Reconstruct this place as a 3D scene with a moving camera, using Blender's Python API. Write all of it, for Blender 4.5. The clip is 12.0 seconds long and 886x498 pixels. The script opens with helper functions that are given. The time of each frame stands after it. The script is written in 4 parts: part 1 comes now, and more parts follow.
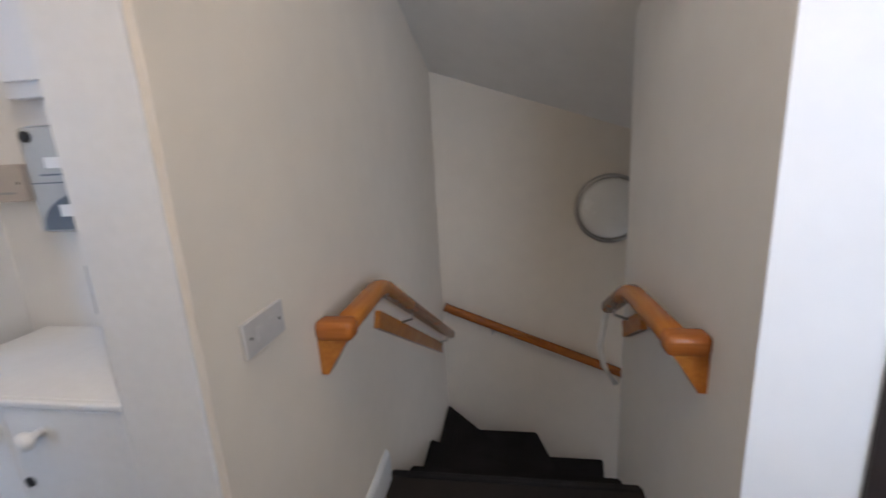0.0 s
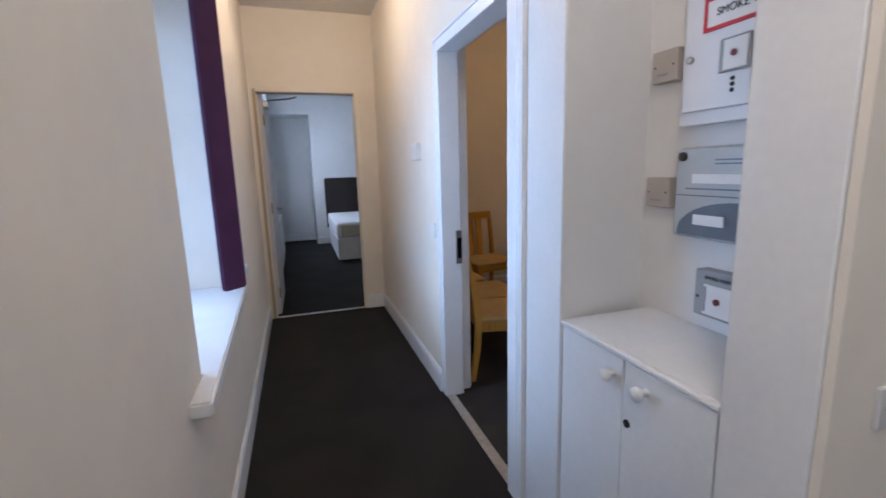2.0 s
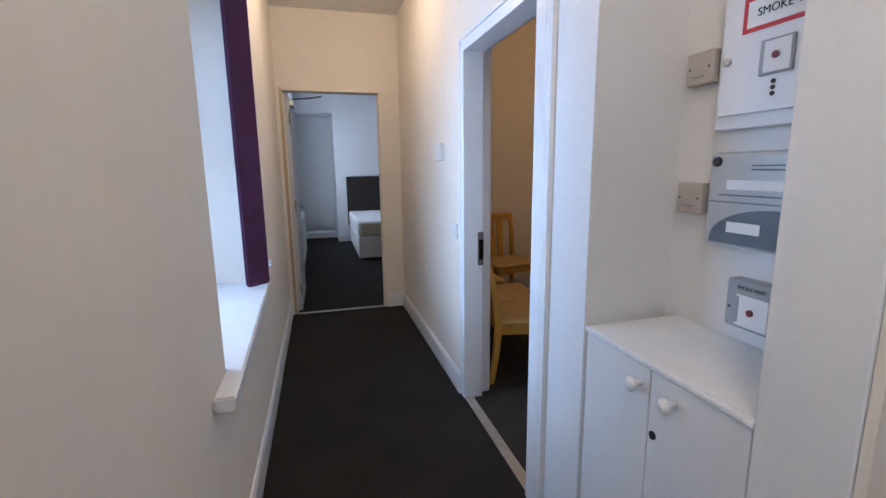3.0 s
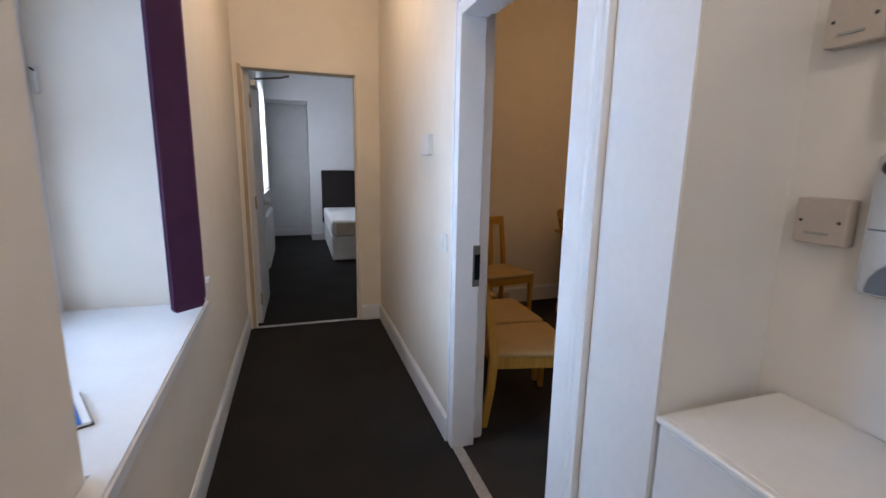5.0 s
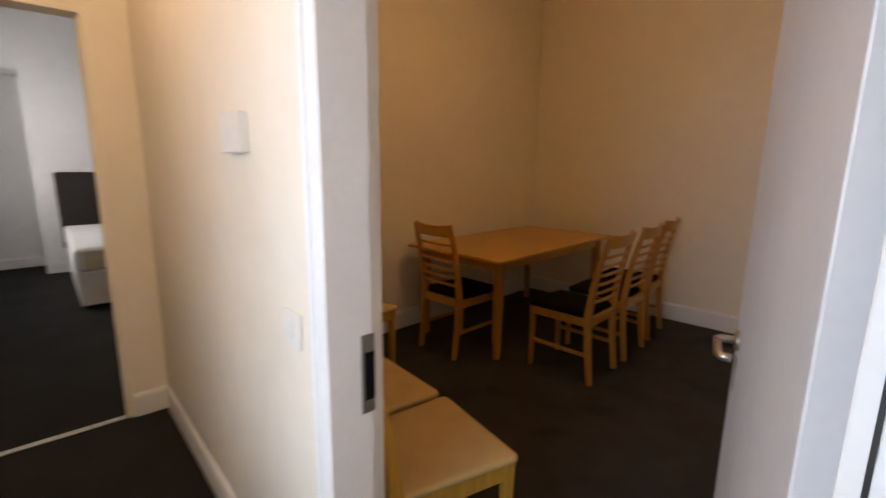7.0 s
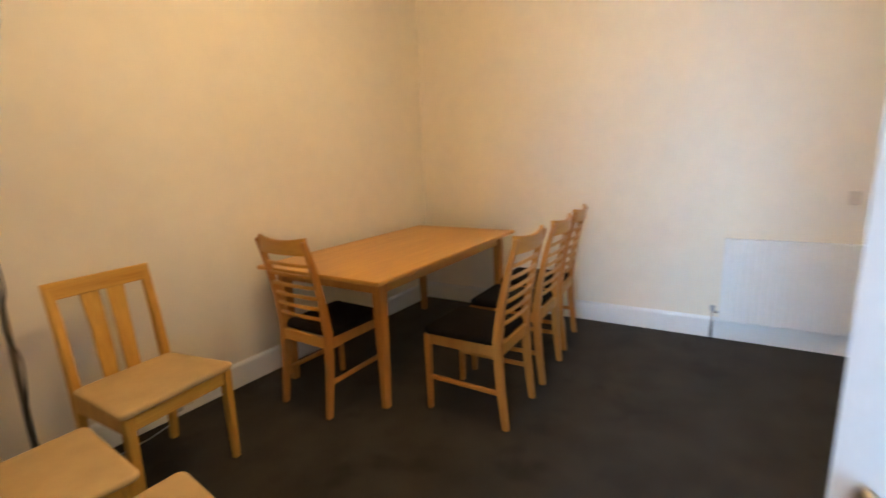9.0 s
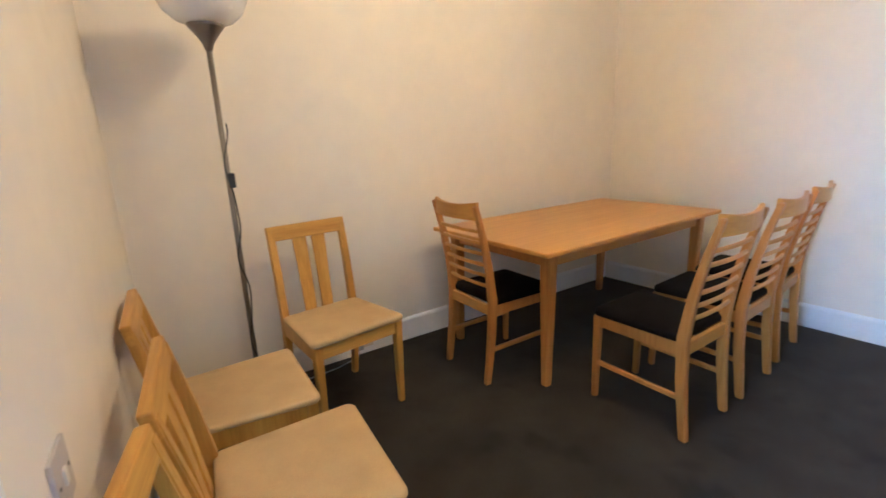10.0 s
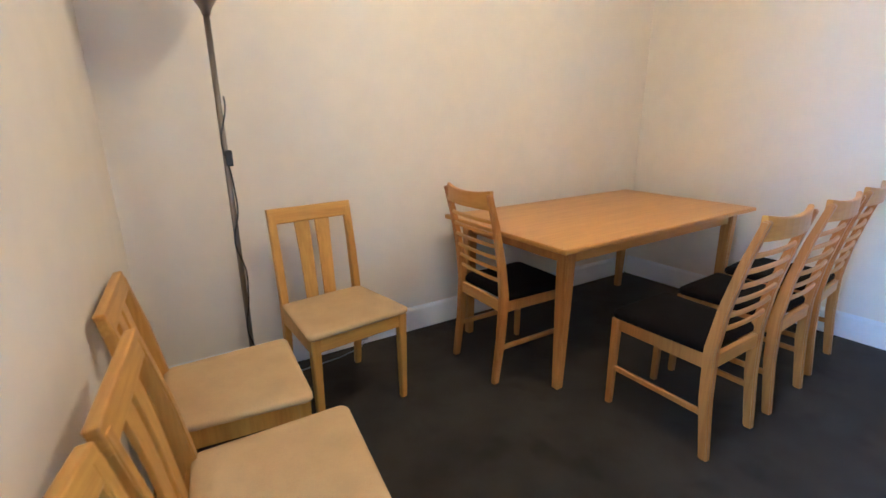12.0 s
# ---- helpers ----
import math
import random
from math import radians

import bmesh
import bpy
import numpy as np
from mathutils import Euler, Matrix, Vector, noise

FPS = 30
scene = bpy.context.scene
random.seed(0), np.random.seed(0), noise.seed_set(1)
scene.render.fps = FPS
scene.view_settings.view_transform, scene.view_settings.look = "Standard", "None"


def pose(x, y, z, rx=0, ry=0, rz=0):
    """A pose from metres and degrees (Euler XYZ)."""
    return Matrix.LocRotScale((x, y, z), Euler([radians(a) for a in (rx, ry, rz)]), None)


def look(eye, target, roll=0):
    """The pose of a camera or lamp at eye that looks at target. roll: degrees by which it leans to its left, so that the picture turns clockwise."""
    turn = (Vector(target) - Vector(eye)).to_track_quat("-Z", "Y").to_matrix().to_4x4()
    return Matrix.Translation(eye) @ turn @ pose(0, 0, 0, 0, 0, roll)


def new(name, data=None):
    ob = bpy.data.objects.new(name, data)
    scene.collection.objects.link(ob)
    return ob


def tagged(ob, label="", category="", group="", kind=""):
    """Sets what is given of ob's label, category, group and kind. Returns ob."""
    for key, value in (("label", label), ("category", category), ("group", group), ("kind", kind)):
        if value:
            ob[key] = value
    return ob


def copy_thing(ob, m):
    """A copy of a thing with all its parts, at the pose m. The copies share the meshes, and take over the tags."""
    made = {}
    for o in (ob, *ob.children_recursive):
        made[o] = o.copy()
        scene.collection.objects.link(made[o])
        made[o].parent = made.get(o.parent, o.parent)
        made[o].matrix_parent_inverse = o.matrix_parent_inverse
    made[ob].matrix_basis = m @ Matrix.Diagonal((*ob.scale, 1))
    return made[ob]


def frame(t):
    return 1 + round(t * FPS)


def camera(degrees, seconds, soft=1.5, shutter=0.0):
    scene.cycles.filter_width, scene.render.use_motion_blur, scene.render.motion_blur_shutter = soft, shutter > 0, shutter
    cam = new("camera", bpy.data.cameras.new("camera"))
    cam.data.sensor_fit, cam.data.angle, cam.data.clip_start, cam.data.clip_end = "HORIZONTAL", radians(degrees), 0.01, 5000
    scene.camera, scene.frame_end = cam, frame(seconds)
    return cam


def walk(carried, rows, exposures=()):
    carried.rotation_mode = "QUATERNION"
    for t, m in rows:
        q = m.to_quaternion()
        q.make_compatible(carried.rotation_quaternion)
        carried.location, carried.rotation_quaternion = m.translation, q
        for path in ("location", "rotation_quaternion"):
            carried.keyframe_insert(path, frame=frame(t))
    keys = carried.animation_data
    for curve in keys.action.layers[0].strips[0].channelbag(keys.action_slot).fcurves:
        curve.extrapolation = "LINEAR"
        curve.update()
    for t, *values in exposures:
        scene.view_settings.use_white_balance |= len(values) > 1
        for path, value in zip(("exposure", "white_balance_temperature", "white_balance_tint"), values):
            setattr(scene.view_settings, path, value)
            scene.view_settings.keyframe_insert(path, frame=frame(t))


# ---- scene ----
cam = camera(89.6, 12.0, shutter=0.4)
PATH = [
    (0, (-0.606, 0.684, 1.286), (1.311, 1.007, 0.815), -3.3),
    (0.5, (-0.618, 0.73, 1.289), (1.165, 1.525, 0.855), -3.5),
    (1, (-0.662, 0.765, 1.296), (0.798, 2.078, 0.913), -3.6),
    (1.5, (-0.706, 0.788, 1.328), (0.277, 2.49, 0.959), -2.9),
    (2, (-0.751, 0.783, 1.334), (-0.15, 2.657, 0.979), -1.6),
    (2.5, (-0.763, 0.784, 1.339), (-0.252, 2.685, 0.986), -1.0),
    (4.5, (-0.719, 1.083, 1.334), (-0.128, 2.959, 0.974), 1.1),
    (5, (-0.658, 1.301, 1.339), (-0.049, 3.17, 0.97), 1.0),
    (5.5, (-0.567, 1.538, 1.361), (0.057, 3.402, 0.993), 1.1),
    (6, (-0.531, 1.773, 1.351), (0.112, 3.631, 0.986), 0.8),
    (6.5, (-0.531, 2.076, 1.358), (0.43, 3.794, 1.001), 0.5),
    (7, (-0.418, 2.305, 1.366), (0.901, 3.762, 0.993), 0.7),
    (7.2, (-0.356, 2.368, 1.378), (1.107, 3.678, 0.997), 1.2),
    (8.8, (0.205, 2.667, 1.295), (1.894, 3.673, 0.925), -2.5),
    (9, (0.269, 2.701, 1.311), (1.866, 3.839, 0.92), -2.1),
    (9.5, (0.34, 2.724, 1.279), (1.652, 4.172, 0.853), -1.5),
    (10, (0.358, 2.75, 1.271), (1.37, 4.406, 0.789), -2.2),
    (10.5, (0.36, 2.746, 1.256), (1.277, 4.45, 0.749), -2.5),
    (11, (0.36, 2.755, 1.258), (1.264, 4.459, 0.73), -1.8),
    (11.5, (0.367, 2.785, 1.268), (1.288, 4.476, 0.727), -1.5),
    (12, (0.455, 2.859, 1.268), (1.396, 4.534, 0.715), -0.4),
]
# exposure and white balance follow the hand-held camera's own automatic settings
EXPO = [(0, 0.83, 5850, 16), (0.5, 0.88, 5700, 17), (1.0, 0.93, 5750, 18), (1.6, 0.63, 5600, 17), (2.5, 0.63, 5550, 17), (4.5, 0.55, 6050, 18), (5.5, 0.42, 6600, 19),
        (6.5, 0.38, 7850, 22), (7.2, 1.16, 8000, 20), (8.8, 2.40, 5900, 3), (9.5, 2.74, 4900, 4), (10.5, 2.85, 4290, 5), (12, 2.86, 4150, 5)]
walk(cam, [(t, look(eye, target, roll)) for t, eye, target, roll in PATH], EXPO)

# ---- world and lights ----
world = bpy.data.worlds.new("sky")
scene.world = world
world.use_nodes = True
wn = world.node_tree.nodes
sky = wn.new("ShaderNodeTexSky")
sky.sky_type = 'NISHITA'
sky.sun_disc = False
sky.sun_elevation = radians(38)
sky.sun_rotation = radians(150)
wn["Background"].inputs["Strength"].default_value = 0.10
world.node_tree.links.new(sky.outputs["Color"], wn["Background"].inputs["Color"])

sun_data = bpy.data.lights.new("sun", 'SUN')
sun_data.energy, sun_data.angle, sun_data.color = 2.5, radians(0.5), (1.0, 0.94, 0.86)
sun = new("sun", sun_data)
sun.matrix_world = look((12, -9, 12), (0, 0, 0))


def window_light(name, place, target, sx, sy, watts, colour, spread=180):
    d = bpy.data.lights.new(name, 'AREA')
    d.shape, d.size, d.size_y, d.energy, d.color = 'RECTANGLE', sx, sy, watts, colour
    d.spread = radians(spread)
    ob = new(name, d)
    ob.matrix_world = look(place, target)
    return ob


CORRIDOR_W, BEDROOM_W, BACK_W, BULB_W = 9.2, 19, 8.2, 11.2
window_light("corridor_window_light", (-1.66, 2.82, 1.5), (0, 2.93, 1.26), 1.0, 1.4, CORRIDOR_W, (0.54, 0.75, 1.0), 105)
window_light("bedroom_window_light", (-1.50, 8.42, 1.70), (1, 8.0, 1.2), 1.2, 1.35, BEDROOM_W, (0.80, 0.90, 1.0), 120)
# added lamp in an unseen window, brightens the landing
window_light("landing_added_window_light", (-1.62, -0.45, 1.55), (0, 0.0, 1.3), 1.05, 1.2, BACK_W, (0.84, 0.92, 1.0), 130)
# area lamp added below, out of view, to brighten the stairwell
window_light("stair_foot_added_light", (1.78, -1.37, -0.75), (1.78, 1.2, -0.2), 0.7, 1.2, 4.0, (0.95, 0.97, 1.0))
bulb_data = bpy.data.lights.new("pendant_bulb_light", 'POINT')
bulb_data.energy, bulb_data.color, bulb_data.shadow_soft_size = BULB_W, (1.0, 0.608, 0.259), 0.16
bulb_light = new("pendant_bulb_light", bulb_data)
bulb_light.location = (1.70, 3.52, 2.58)

# two unseen warm lamps, added for the warm tone on the upper walls
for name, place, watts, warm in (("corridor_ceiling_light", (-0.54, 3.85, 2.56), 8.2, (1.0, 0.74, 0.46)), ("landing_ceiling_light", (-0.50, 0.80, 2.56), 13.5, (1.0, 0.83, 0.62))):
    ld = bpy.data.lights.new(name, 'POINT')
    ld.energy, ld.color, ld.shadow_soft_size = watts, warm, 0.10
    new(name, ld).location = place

# ---- materials ----


def mat(name, colour, rough=0.6, metal=0.0, var=0.12, scale=6.0, fine=140.0, bump=0.08, tint=None, stretch=(1, 1, 1), coat=0.0, spots=0.0, spec=0.5, sheen=0.0):
    m = bpy.data.materials.new(name)
    m.use_nodes = True
    n, l = m.node_tree.nodes, m.node_tree.links
    b = n["Principled BSDF"]
    co = n.new("ShaderNodeTexCoord")
    mp = n.new("ShaderNodeMapping")
    mp.inputs["Scale"].default_value = stretch
    l.new(co.outputs["Object"], mp.inputs["Vector"])
    big, small = n.new("ShaderNodeTexNoise"), n.new("ShaderNodeTexNoise")
    big.inputs["Scale"].default_value, big.inputs["Detail"].default_value = scale, 4
    small.inputs["Scale"].default_value, small.inputs["Detail"].default_value = fine, 3
    l.new(mp.outputs[0], big.inputs["Vector"])
    l.new(mp.outputs[0], small.inputs["Vector"])
    mix = n.new("ShaderNodeMix")
    mix.data_type = 'RGBA'
    other = tint if tint else tuple(c * (1 - var) for c in colour)
    mix.inputs[6].default_value = (*colour, 1)
    mix.inputs[7].default_value = (*other, 1)
    ramp = n.new("ShaderNodeMapRange")
    ramp.inputs[1].default_value, ramp.inputs[2].default_value = 0.35, 0.68
    l.new(big.outputs["Fac"], ramp.inputs[0])
    l.new(ramp.outputs[0], mix.inputs[0])
    mix2 = n.new("ShaderNodeMix")
    mix2.data_type, mix2.blend_type = 'RGBA', 'MULTIPLY'
    mix2.inputs[0].default_value = 1.0
    r2 = n.new("ShaderNodeMapRange")
    r2.inputs[1].default_value, r2.inputs[2].default_value = 0.3, 0.7
    r2.inputs[3].default_value, r2.inputs[4].default_value = 1 - var * 0.7, 1.0
    l.new(small.outputs["Fac"], r2.inputs[0])
    l.new(mix.outputs[2], mix2.inputs[6])
    l.new(r2.outputs[0], mix2.inputs[7])
    if spots:
        sn, sr, sm = n.new("ShaderNodeTexNoise"), n.new("ShaderNodeMapRange"), n.new("ShaderNodeMix")
        sn.inputs["Scale"].default_value, sn.inputs["Detail"].default_value = 3.6, 2.5
        l.new(mp.outputs[0], sn.inputs["Vector"])
        sr.inputs[1].default_value, sr.inputs[2].default_value = 0.60, 0.68
        sr.inputs[3].default_value, sr.inputs[4].default_value = 1.0, 1 - spots
        l.new(sn.outputs["Fac"], sr.inputs[0])
        sm.data_type, sm.blend_type = 'RGBA', 'MULTIPLY'
        sm.inputs[0].default_value = 1.0
        l.new(mix2.outputs[2], sm.inputs[6])
        l.new(sr.outputs[0], sm.inputs[7])
        mix2 = sm
    l.new(mix2.outputs[2], b.inputs["Base Color"])
    b.inputs["Roughness"].default_value, b.inputs["Metallic"].default_value = rough, metal
    b.inputs["Coat Weight"].default_value = coat
    b.inputs["Specular IOR Level"].default_value = spec
    b.inputs["Sheen Weight"].default_value, b.inputs["Sheen Roughness"].default_value = sheen, 0.4
    rr = n.new("ShaderNodeMapRange")
    rr.inputs[3].default_value, rr.inputs[4].default_value = max(0.03, rough - 0.08), min(1, rough + 0.08)
    l.new(big.outputs["Fac"], rr.inputs[0])
    l.new(rr.outputs[0], b.inputs["Roughness"])
    if bump:
        bp = n.new("ShaderNodeBump")
        bp.inputs["Strength"].default_value, bp.inputs["Distance"].default_value = bump, 0.004
        l.new(small.outputs["Fac"], bp.inputs["Height"])
        l.new(bp.outputs["Normal"], b.inputs["Normal"])
    return m


def wood(name, light, dark, rough=0.4, along='Z', rings=16.0):
    m = bpy.data.materials.new(name)
    m.use_nodes = True
    n, l = m.node_tree.nodes, m.node_tree.links
    b = n["Principled BSDF"]
    co, mp = n.new("ShaderNodeTexCoord"), n.new("ShaderNodeMapping")
    mp.inputs["Scale"].default_value = {'X': (0.06, 1, 1), 'Y': (1, 0.06, 1), 'Z': (1, 1, 0.06)}[along]
    info = n.new("ShaderNodeObjectInfo")
    add = n.new("ShaderNodeVectorMath")
    l.new(co.outputs["Object"], add.inputs[0])
    l.new(info.outputs["Random"], add.inputs[1])
    l.new(add.outputs[0], mp.inputs["Vector"])
    grain, broad = n.new("ShaderNodeTexNoise"), n.new("ShaderNodeTexNoise")
    grain.inputs["Scale"].default_value, grain.inputs["Detail"].default_value = 90, 5
    grain.inputs["Distortion"].default_value = 0.6
    broad.inputs["Scale"].default_value, broad.inputs["Detail"].default_value = rings, 3
    for q in (grain, broad):
        l.new(mp.outputs[0], q.inputs["Vector"])
    mx = n.new("ShaderNodeMath")
    mx.operation = 'MULTIPLY_ADD'
    mx.inputs[1].default_value, mx.inputs[2].default_value = 0.5, 0.0
    l.new(grain.outputs["Fac"], mx.inputs[0])
    ad = n.new("ShaderNodeMath")
    ad.operation = 'MULTIPLY_ADD'
    ad.inputs[1].default_value = 0.5
    l.new(broad.outputs["Fac"], ad.inputs[0])
    l.new(mx.outputs[0], ad.inputs[2])
    rp = n.new("ShaderNodeValToRGB")
    rp.color_ramp.elements[0].position, rp.color_ramp.elements[1].position = 0.36, 0.62
    rp.color_ramp.elements[0].color, rp.color_ramp.elements[1].color = (*dark, 1), (*light, 1)
    l.new(ad.outputs[0], rp.inputs[0])
    l.new(rp.outputs[0], b.inputs["Base Color"])
    b.inputs["Roughness"].default_value = rough
    bp = n.new("ShaderNodeBump")
    bp.inputs["Strength"].default_value, bp.inputs["Distance"].default_value = 0.06, 0.002
    l.new(grain.outputs["Fac"], bp.inputs["Height"])
    l.new(bp.outputs["Normal"], b.inputs["Normal"])
    return m


def glow(name, colour, strength):
    m = bpy.data.materials.new(name)
    m.use_nodes = True
    b = m.node_tree.nodes["Principled BSDF"]
    b.inputs["Base Color"].default_value = (*colour, 1)
    b.inputs["Emission Color"].default_value = (*colour, 1)
    b.inputs["Emission Strength"].default_value = strength
    return m


def glass(name, colour=(0.95, 0.97, 0.97), rough=0.02, trans=1.0):
    m = bpy.data.materials.new(name)
    m.use_nodes = True
    b = m.node_tree.nodes["Principled BSDF"]
    b.inputs["Base Color"].default_value = (*colour, 1)
    b.inputs["Roughness"].default_value = rough
    b.inputs["Transmission Weight"].default_value = trans
    b.inputs["IOR"].default_value = 1.45
    return m


CREAM = mat("cream_emulsion", (0.81, 0.748, 0.652), 0.75, var=0.05, scale=1.1, fine=9, bump=0.018)
MAGNOLIA = mat("magnolia_emulsion", (0.80, 0.740, 0.632), 0.78, var=0.05, scale=1.1, fine=9, bump=0.018)
WHITEWALL = mat("white_emulsion", (0.79, 0.79, 0.785), 0.75, var=0.05, scale=1.1, fine=9, bump=0.018)
CEILING = mat("ceiling_paint", (0.80, 0.78, 0.74), 0.85, var=0.05, scale=1.1, fine=9, bump=0.018)
GLOSS = mat("white_gloss_paint", (0.79, 0.80, 0.81), 0.32, var=0.05, scale=5, fine=50, bump=0.05)
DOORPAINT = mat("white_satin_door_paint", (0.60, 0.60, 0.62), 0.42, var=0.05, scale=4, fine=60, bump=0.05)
CARPET = mat("charcoal_carpet", (0.0185, 0.0152, 0.0130), 0.97, var=0.45, scale=3.0, fine=420, bump=0.5, tint=(0.0122, 0.0100, 0.0086), spec=0.4)
WORNCARPET = mat("worn_charcoal_carpet", (0.034, 0.0285, 0.0240), 0.97, var=0.45, scale=4.5, fine=420, bump=0.5, tint=(0.0190, 0.0152, 0.0125), spots=0.5, spec=0.45, sheen=0.04)
STAIRCARPET = mat("black_stair_carpet", (0.017, 0.016, 0.017), 0.95, var=0.4, scale=5, fine=420, bump=0.5, spec=0.3)
BEECH = wood("beech_wood", (0.49, 0.222, 0.040), (0.36, 0.146, 0.024), 0.36)
BEECHX = wood("beech_wood_lengthwise", (0.57, 0.295, 0.048), (0.48, 0.230, 0.034), 0.32, 'X', 22)
BIRCH = wood("pale_birch_wood", (0.59, 0.330, 0.050), (0.43, 0.215, 0.028), 0.42)
BIRCHX = wood("pale_birch_wood_cross", (0.59, 0.330, 0.050), (0.43, 0.215, 0.028), 0.42, 'X')
RAILWOOD = wood("varnished_rail_wood", (0.47, 0.180, 0.027), (0.33, 0.104, 0.014), 0.26, 'X', 20)
RAILWOODY = wood("varnished_rail_wood_cross", (0.42, 0.140, 0.024), (0.28, 0.080, 0.013), 0.26, 'Y', 20)
SUEDE = mat("beige_suede_seat", (0.54, 0.378, 0.165), 0.92, var=0.13, scale=7, fine=300, bump=0.25, spots=0.14)
BLACKSEAT = mat("black_seat_fabric", (0.0065, 0.0052, 0.005), 0.92, var=0.3, scale=9, fine=320, bump=0.35, spec=0.1)
PURPLE = mat("purple_blind_fabric", (0.074, 0.017, 0.068), 0.85, var=0.15, scale=8, fine=300, bump=0.2)
STEEL = mat("brushed_steel", (0.52, 0.50, 0.47), 0.30, 1.0, var=0.08, scale=20, fine=300, bump=0.03)
DARKSTEEL = mat("satin_lamp_metal", (0.26, 0.235, 0.205), 0.38, 0.85, var=0.12, scale=14, fine=260, bump=0.03)
CHROME = mat("polished_chrome", (0.75, 0.75, 0.75), 0.10, 1.0, var=0.03, scale=20, fine=100, bump=0.0)
BRASS = mat("aged_brass", (0.45, 0.32, 0.14), 0.38, 1.0, var=0.2, scale=30, fine=200, bump=0.05)
PLASTIC = mat("white_plastic", (0.74, 0.73, 0.70), 0.38, var=0.04, scale=12, fine=90, bump=0.02)
# greyed below white plastic; on the spurs this carries the alcove's shade
GREYBEIGE = mat("grey_beige_plastic", (0.52, 0.475, 0.440), 0.42, var=0.08, scale=12, fine=90, bump=0.02)
GREYWHITE = mat("greyed_white_plastic", (0.56, 0.55, 0.54), 0.42, var=0.06, scale=14, fine=90, bump=0.02)
BEIGE = mat("beige_plastic", (0.63, 0.57, 0.48), 0.45, var=0.06, scale=12, fine=90, bump=0.02)
GREYPLASTIC = mat("grey_plastic", (0.33, 0.345, 0.36), 0.42, var=0.06, scale=12, fine=120, bump=0.03)
PANELMETAL = mat("white_coated_metal", (0.76, 0.76, 0.77), 0.34, var=0.03, scale=8, fine=200, bump=0.04)
BLACKPLASTIC = mat("black_plastic", (0.018, 0.018, 0.02), 0.42, var=0.1, scale=15, fine=120, bump=0.03)
HOLESHADE = mat("painted_hole_shade", (0.006, 0.006, 0.006), 0.9, var=0.1, scale=15, fine=120, bump=0.0, spec=0.1)
SLATE = mat("dark_blue_grey_plastic", (0.12, 0.145, 0.18), 0.4, var=0.1, scale=20, fine=120, bump=0.03)
SMOKED = mat("grey_translucent_cover", (0.47, 0.485, 0.49), 0.16, var=0.06, scale=10, fine=100, bump=0.01, coat=0.3)
RED = mat("red_print", (0.55, 0.02, 0.03), 0.5, var=0.05, scale=10, fine=100, bump=0)
DARKRED = mat("dark_red_plastic", (0.16, 0.015, 0.02), 0.4, var=0.05, scale=10, fine=100, bump=0)
PAPER = mat("white_paper", (0.80, 0.80, 0.80), 0.7, var=0.03, scale=10, fine=200, bump=0.02)
BLUEPRINT = mat("blue_print", (0.02, 0.16, 0.50), 0.4, var=0.2, scale=20, fine=200, bump=0)
HEADBOARD = mat("dark_brown_faux_leather", (0.026, 0.018, 0.016), 0.5, var=0.2, scale=12, fine=200, bump=0.15)
DIVAN = mat("white_divan_fabric", (0.74, 0.74, 0.74), 0.85, var=0.07, scale=9, fine=240, bump=0.2)
MATTRESS = mat("cream_mattress_fabric", (0.60, 0.55, 0.42), 0.85, var=0.12, scale=14, fine=240, bump=0.2)
NET = bpy.data.materials.new("white_net_curtain")
NET.use_nodes = True
nn, nl = NET.node_tree.nodes, NET.node_tree.links
thin, cloth, both, weave = nn.new("ShaderNodeBsdfTransparent"), nn.new("ShaderNodeBsdfTranslucent"), nn.new("ShaderNodeMixShader"), nn.new("ShaderNodeTexNoise")
cloth.inputs["Color"].default_value = (0.9, 0.9, 0.9, 1)
weave.inputs["Scale"].default_value = 300
nl.new(weave.outputs["Fac"], both.inputs[0])
nl.new(thin.outputs[0], both.inputs[1])
nl.new(cloth.outputs[0], both.inputs[2])
nl.new(both.outputs[0], nn["Material Output"].inputs["Surface"])
THRESH = mat("worn_aluminium_strip", (0.62, 0.60, 0.55), 0.38, 0.7, var=0.2, scale=40, fine=250, bump=0.05)
OPAL = mat("opal_white_glass", (0.83, 0.82, 0.78), 0.25, var=0.03, scale=8, fine=60, bump=0.0)
ASPHALT = mat("street_asphalt", (0.05, 0.05, 0.052), 0.9, var=0.3, scale=3, fine=60, bump=0.3)
# bare wood tan, with the jamb's own shade put into the colour
TANJAMB = wood("shaded_tan_jamb", (0.50, 0.40, 0.27), (0.42, 0.31, 0.19), 0.5)
CLEAR = glass("window_glass")

# ---- mesh helpers ----


def add_box(bm, x0, x1, y0, y1, z0, z1, m=None):
    vs = [bm.verts.new(p) for p in ((x0, y0, z0), (x1, y0, z0), (x1, y1, z0), (x0, y1, z0), (x0, y0, z1), (x1, y0, z1), (x1, y1, z1), (x0, y1, z1))]
    for f in ((3, 2, 1, 0), (4, 5, 6, 7), (0, 1, 5, 4), (1, 2, 6, 5), (2, 3, 7, 6), (3, 0, 4, 7)):
        bm.faces.new([vs[i] for i in f])
    if m is not None:
        bmesh.ops.transform(bm, matrix=m, verts=vs)
    return bm


def box(x0, x1, y0, y1, z0, z1, bevel=0.0, seg=2):
    bm = bmesh.new()
    add_box(bm, x0, x1, y0, y1, z0, z1)
    if bevel:
        bmesh.ops.bevel(bm, geom=bm.edges[:], offset=bevel, segments=seg, affect='EDGES', profile=0.5)
    return bm


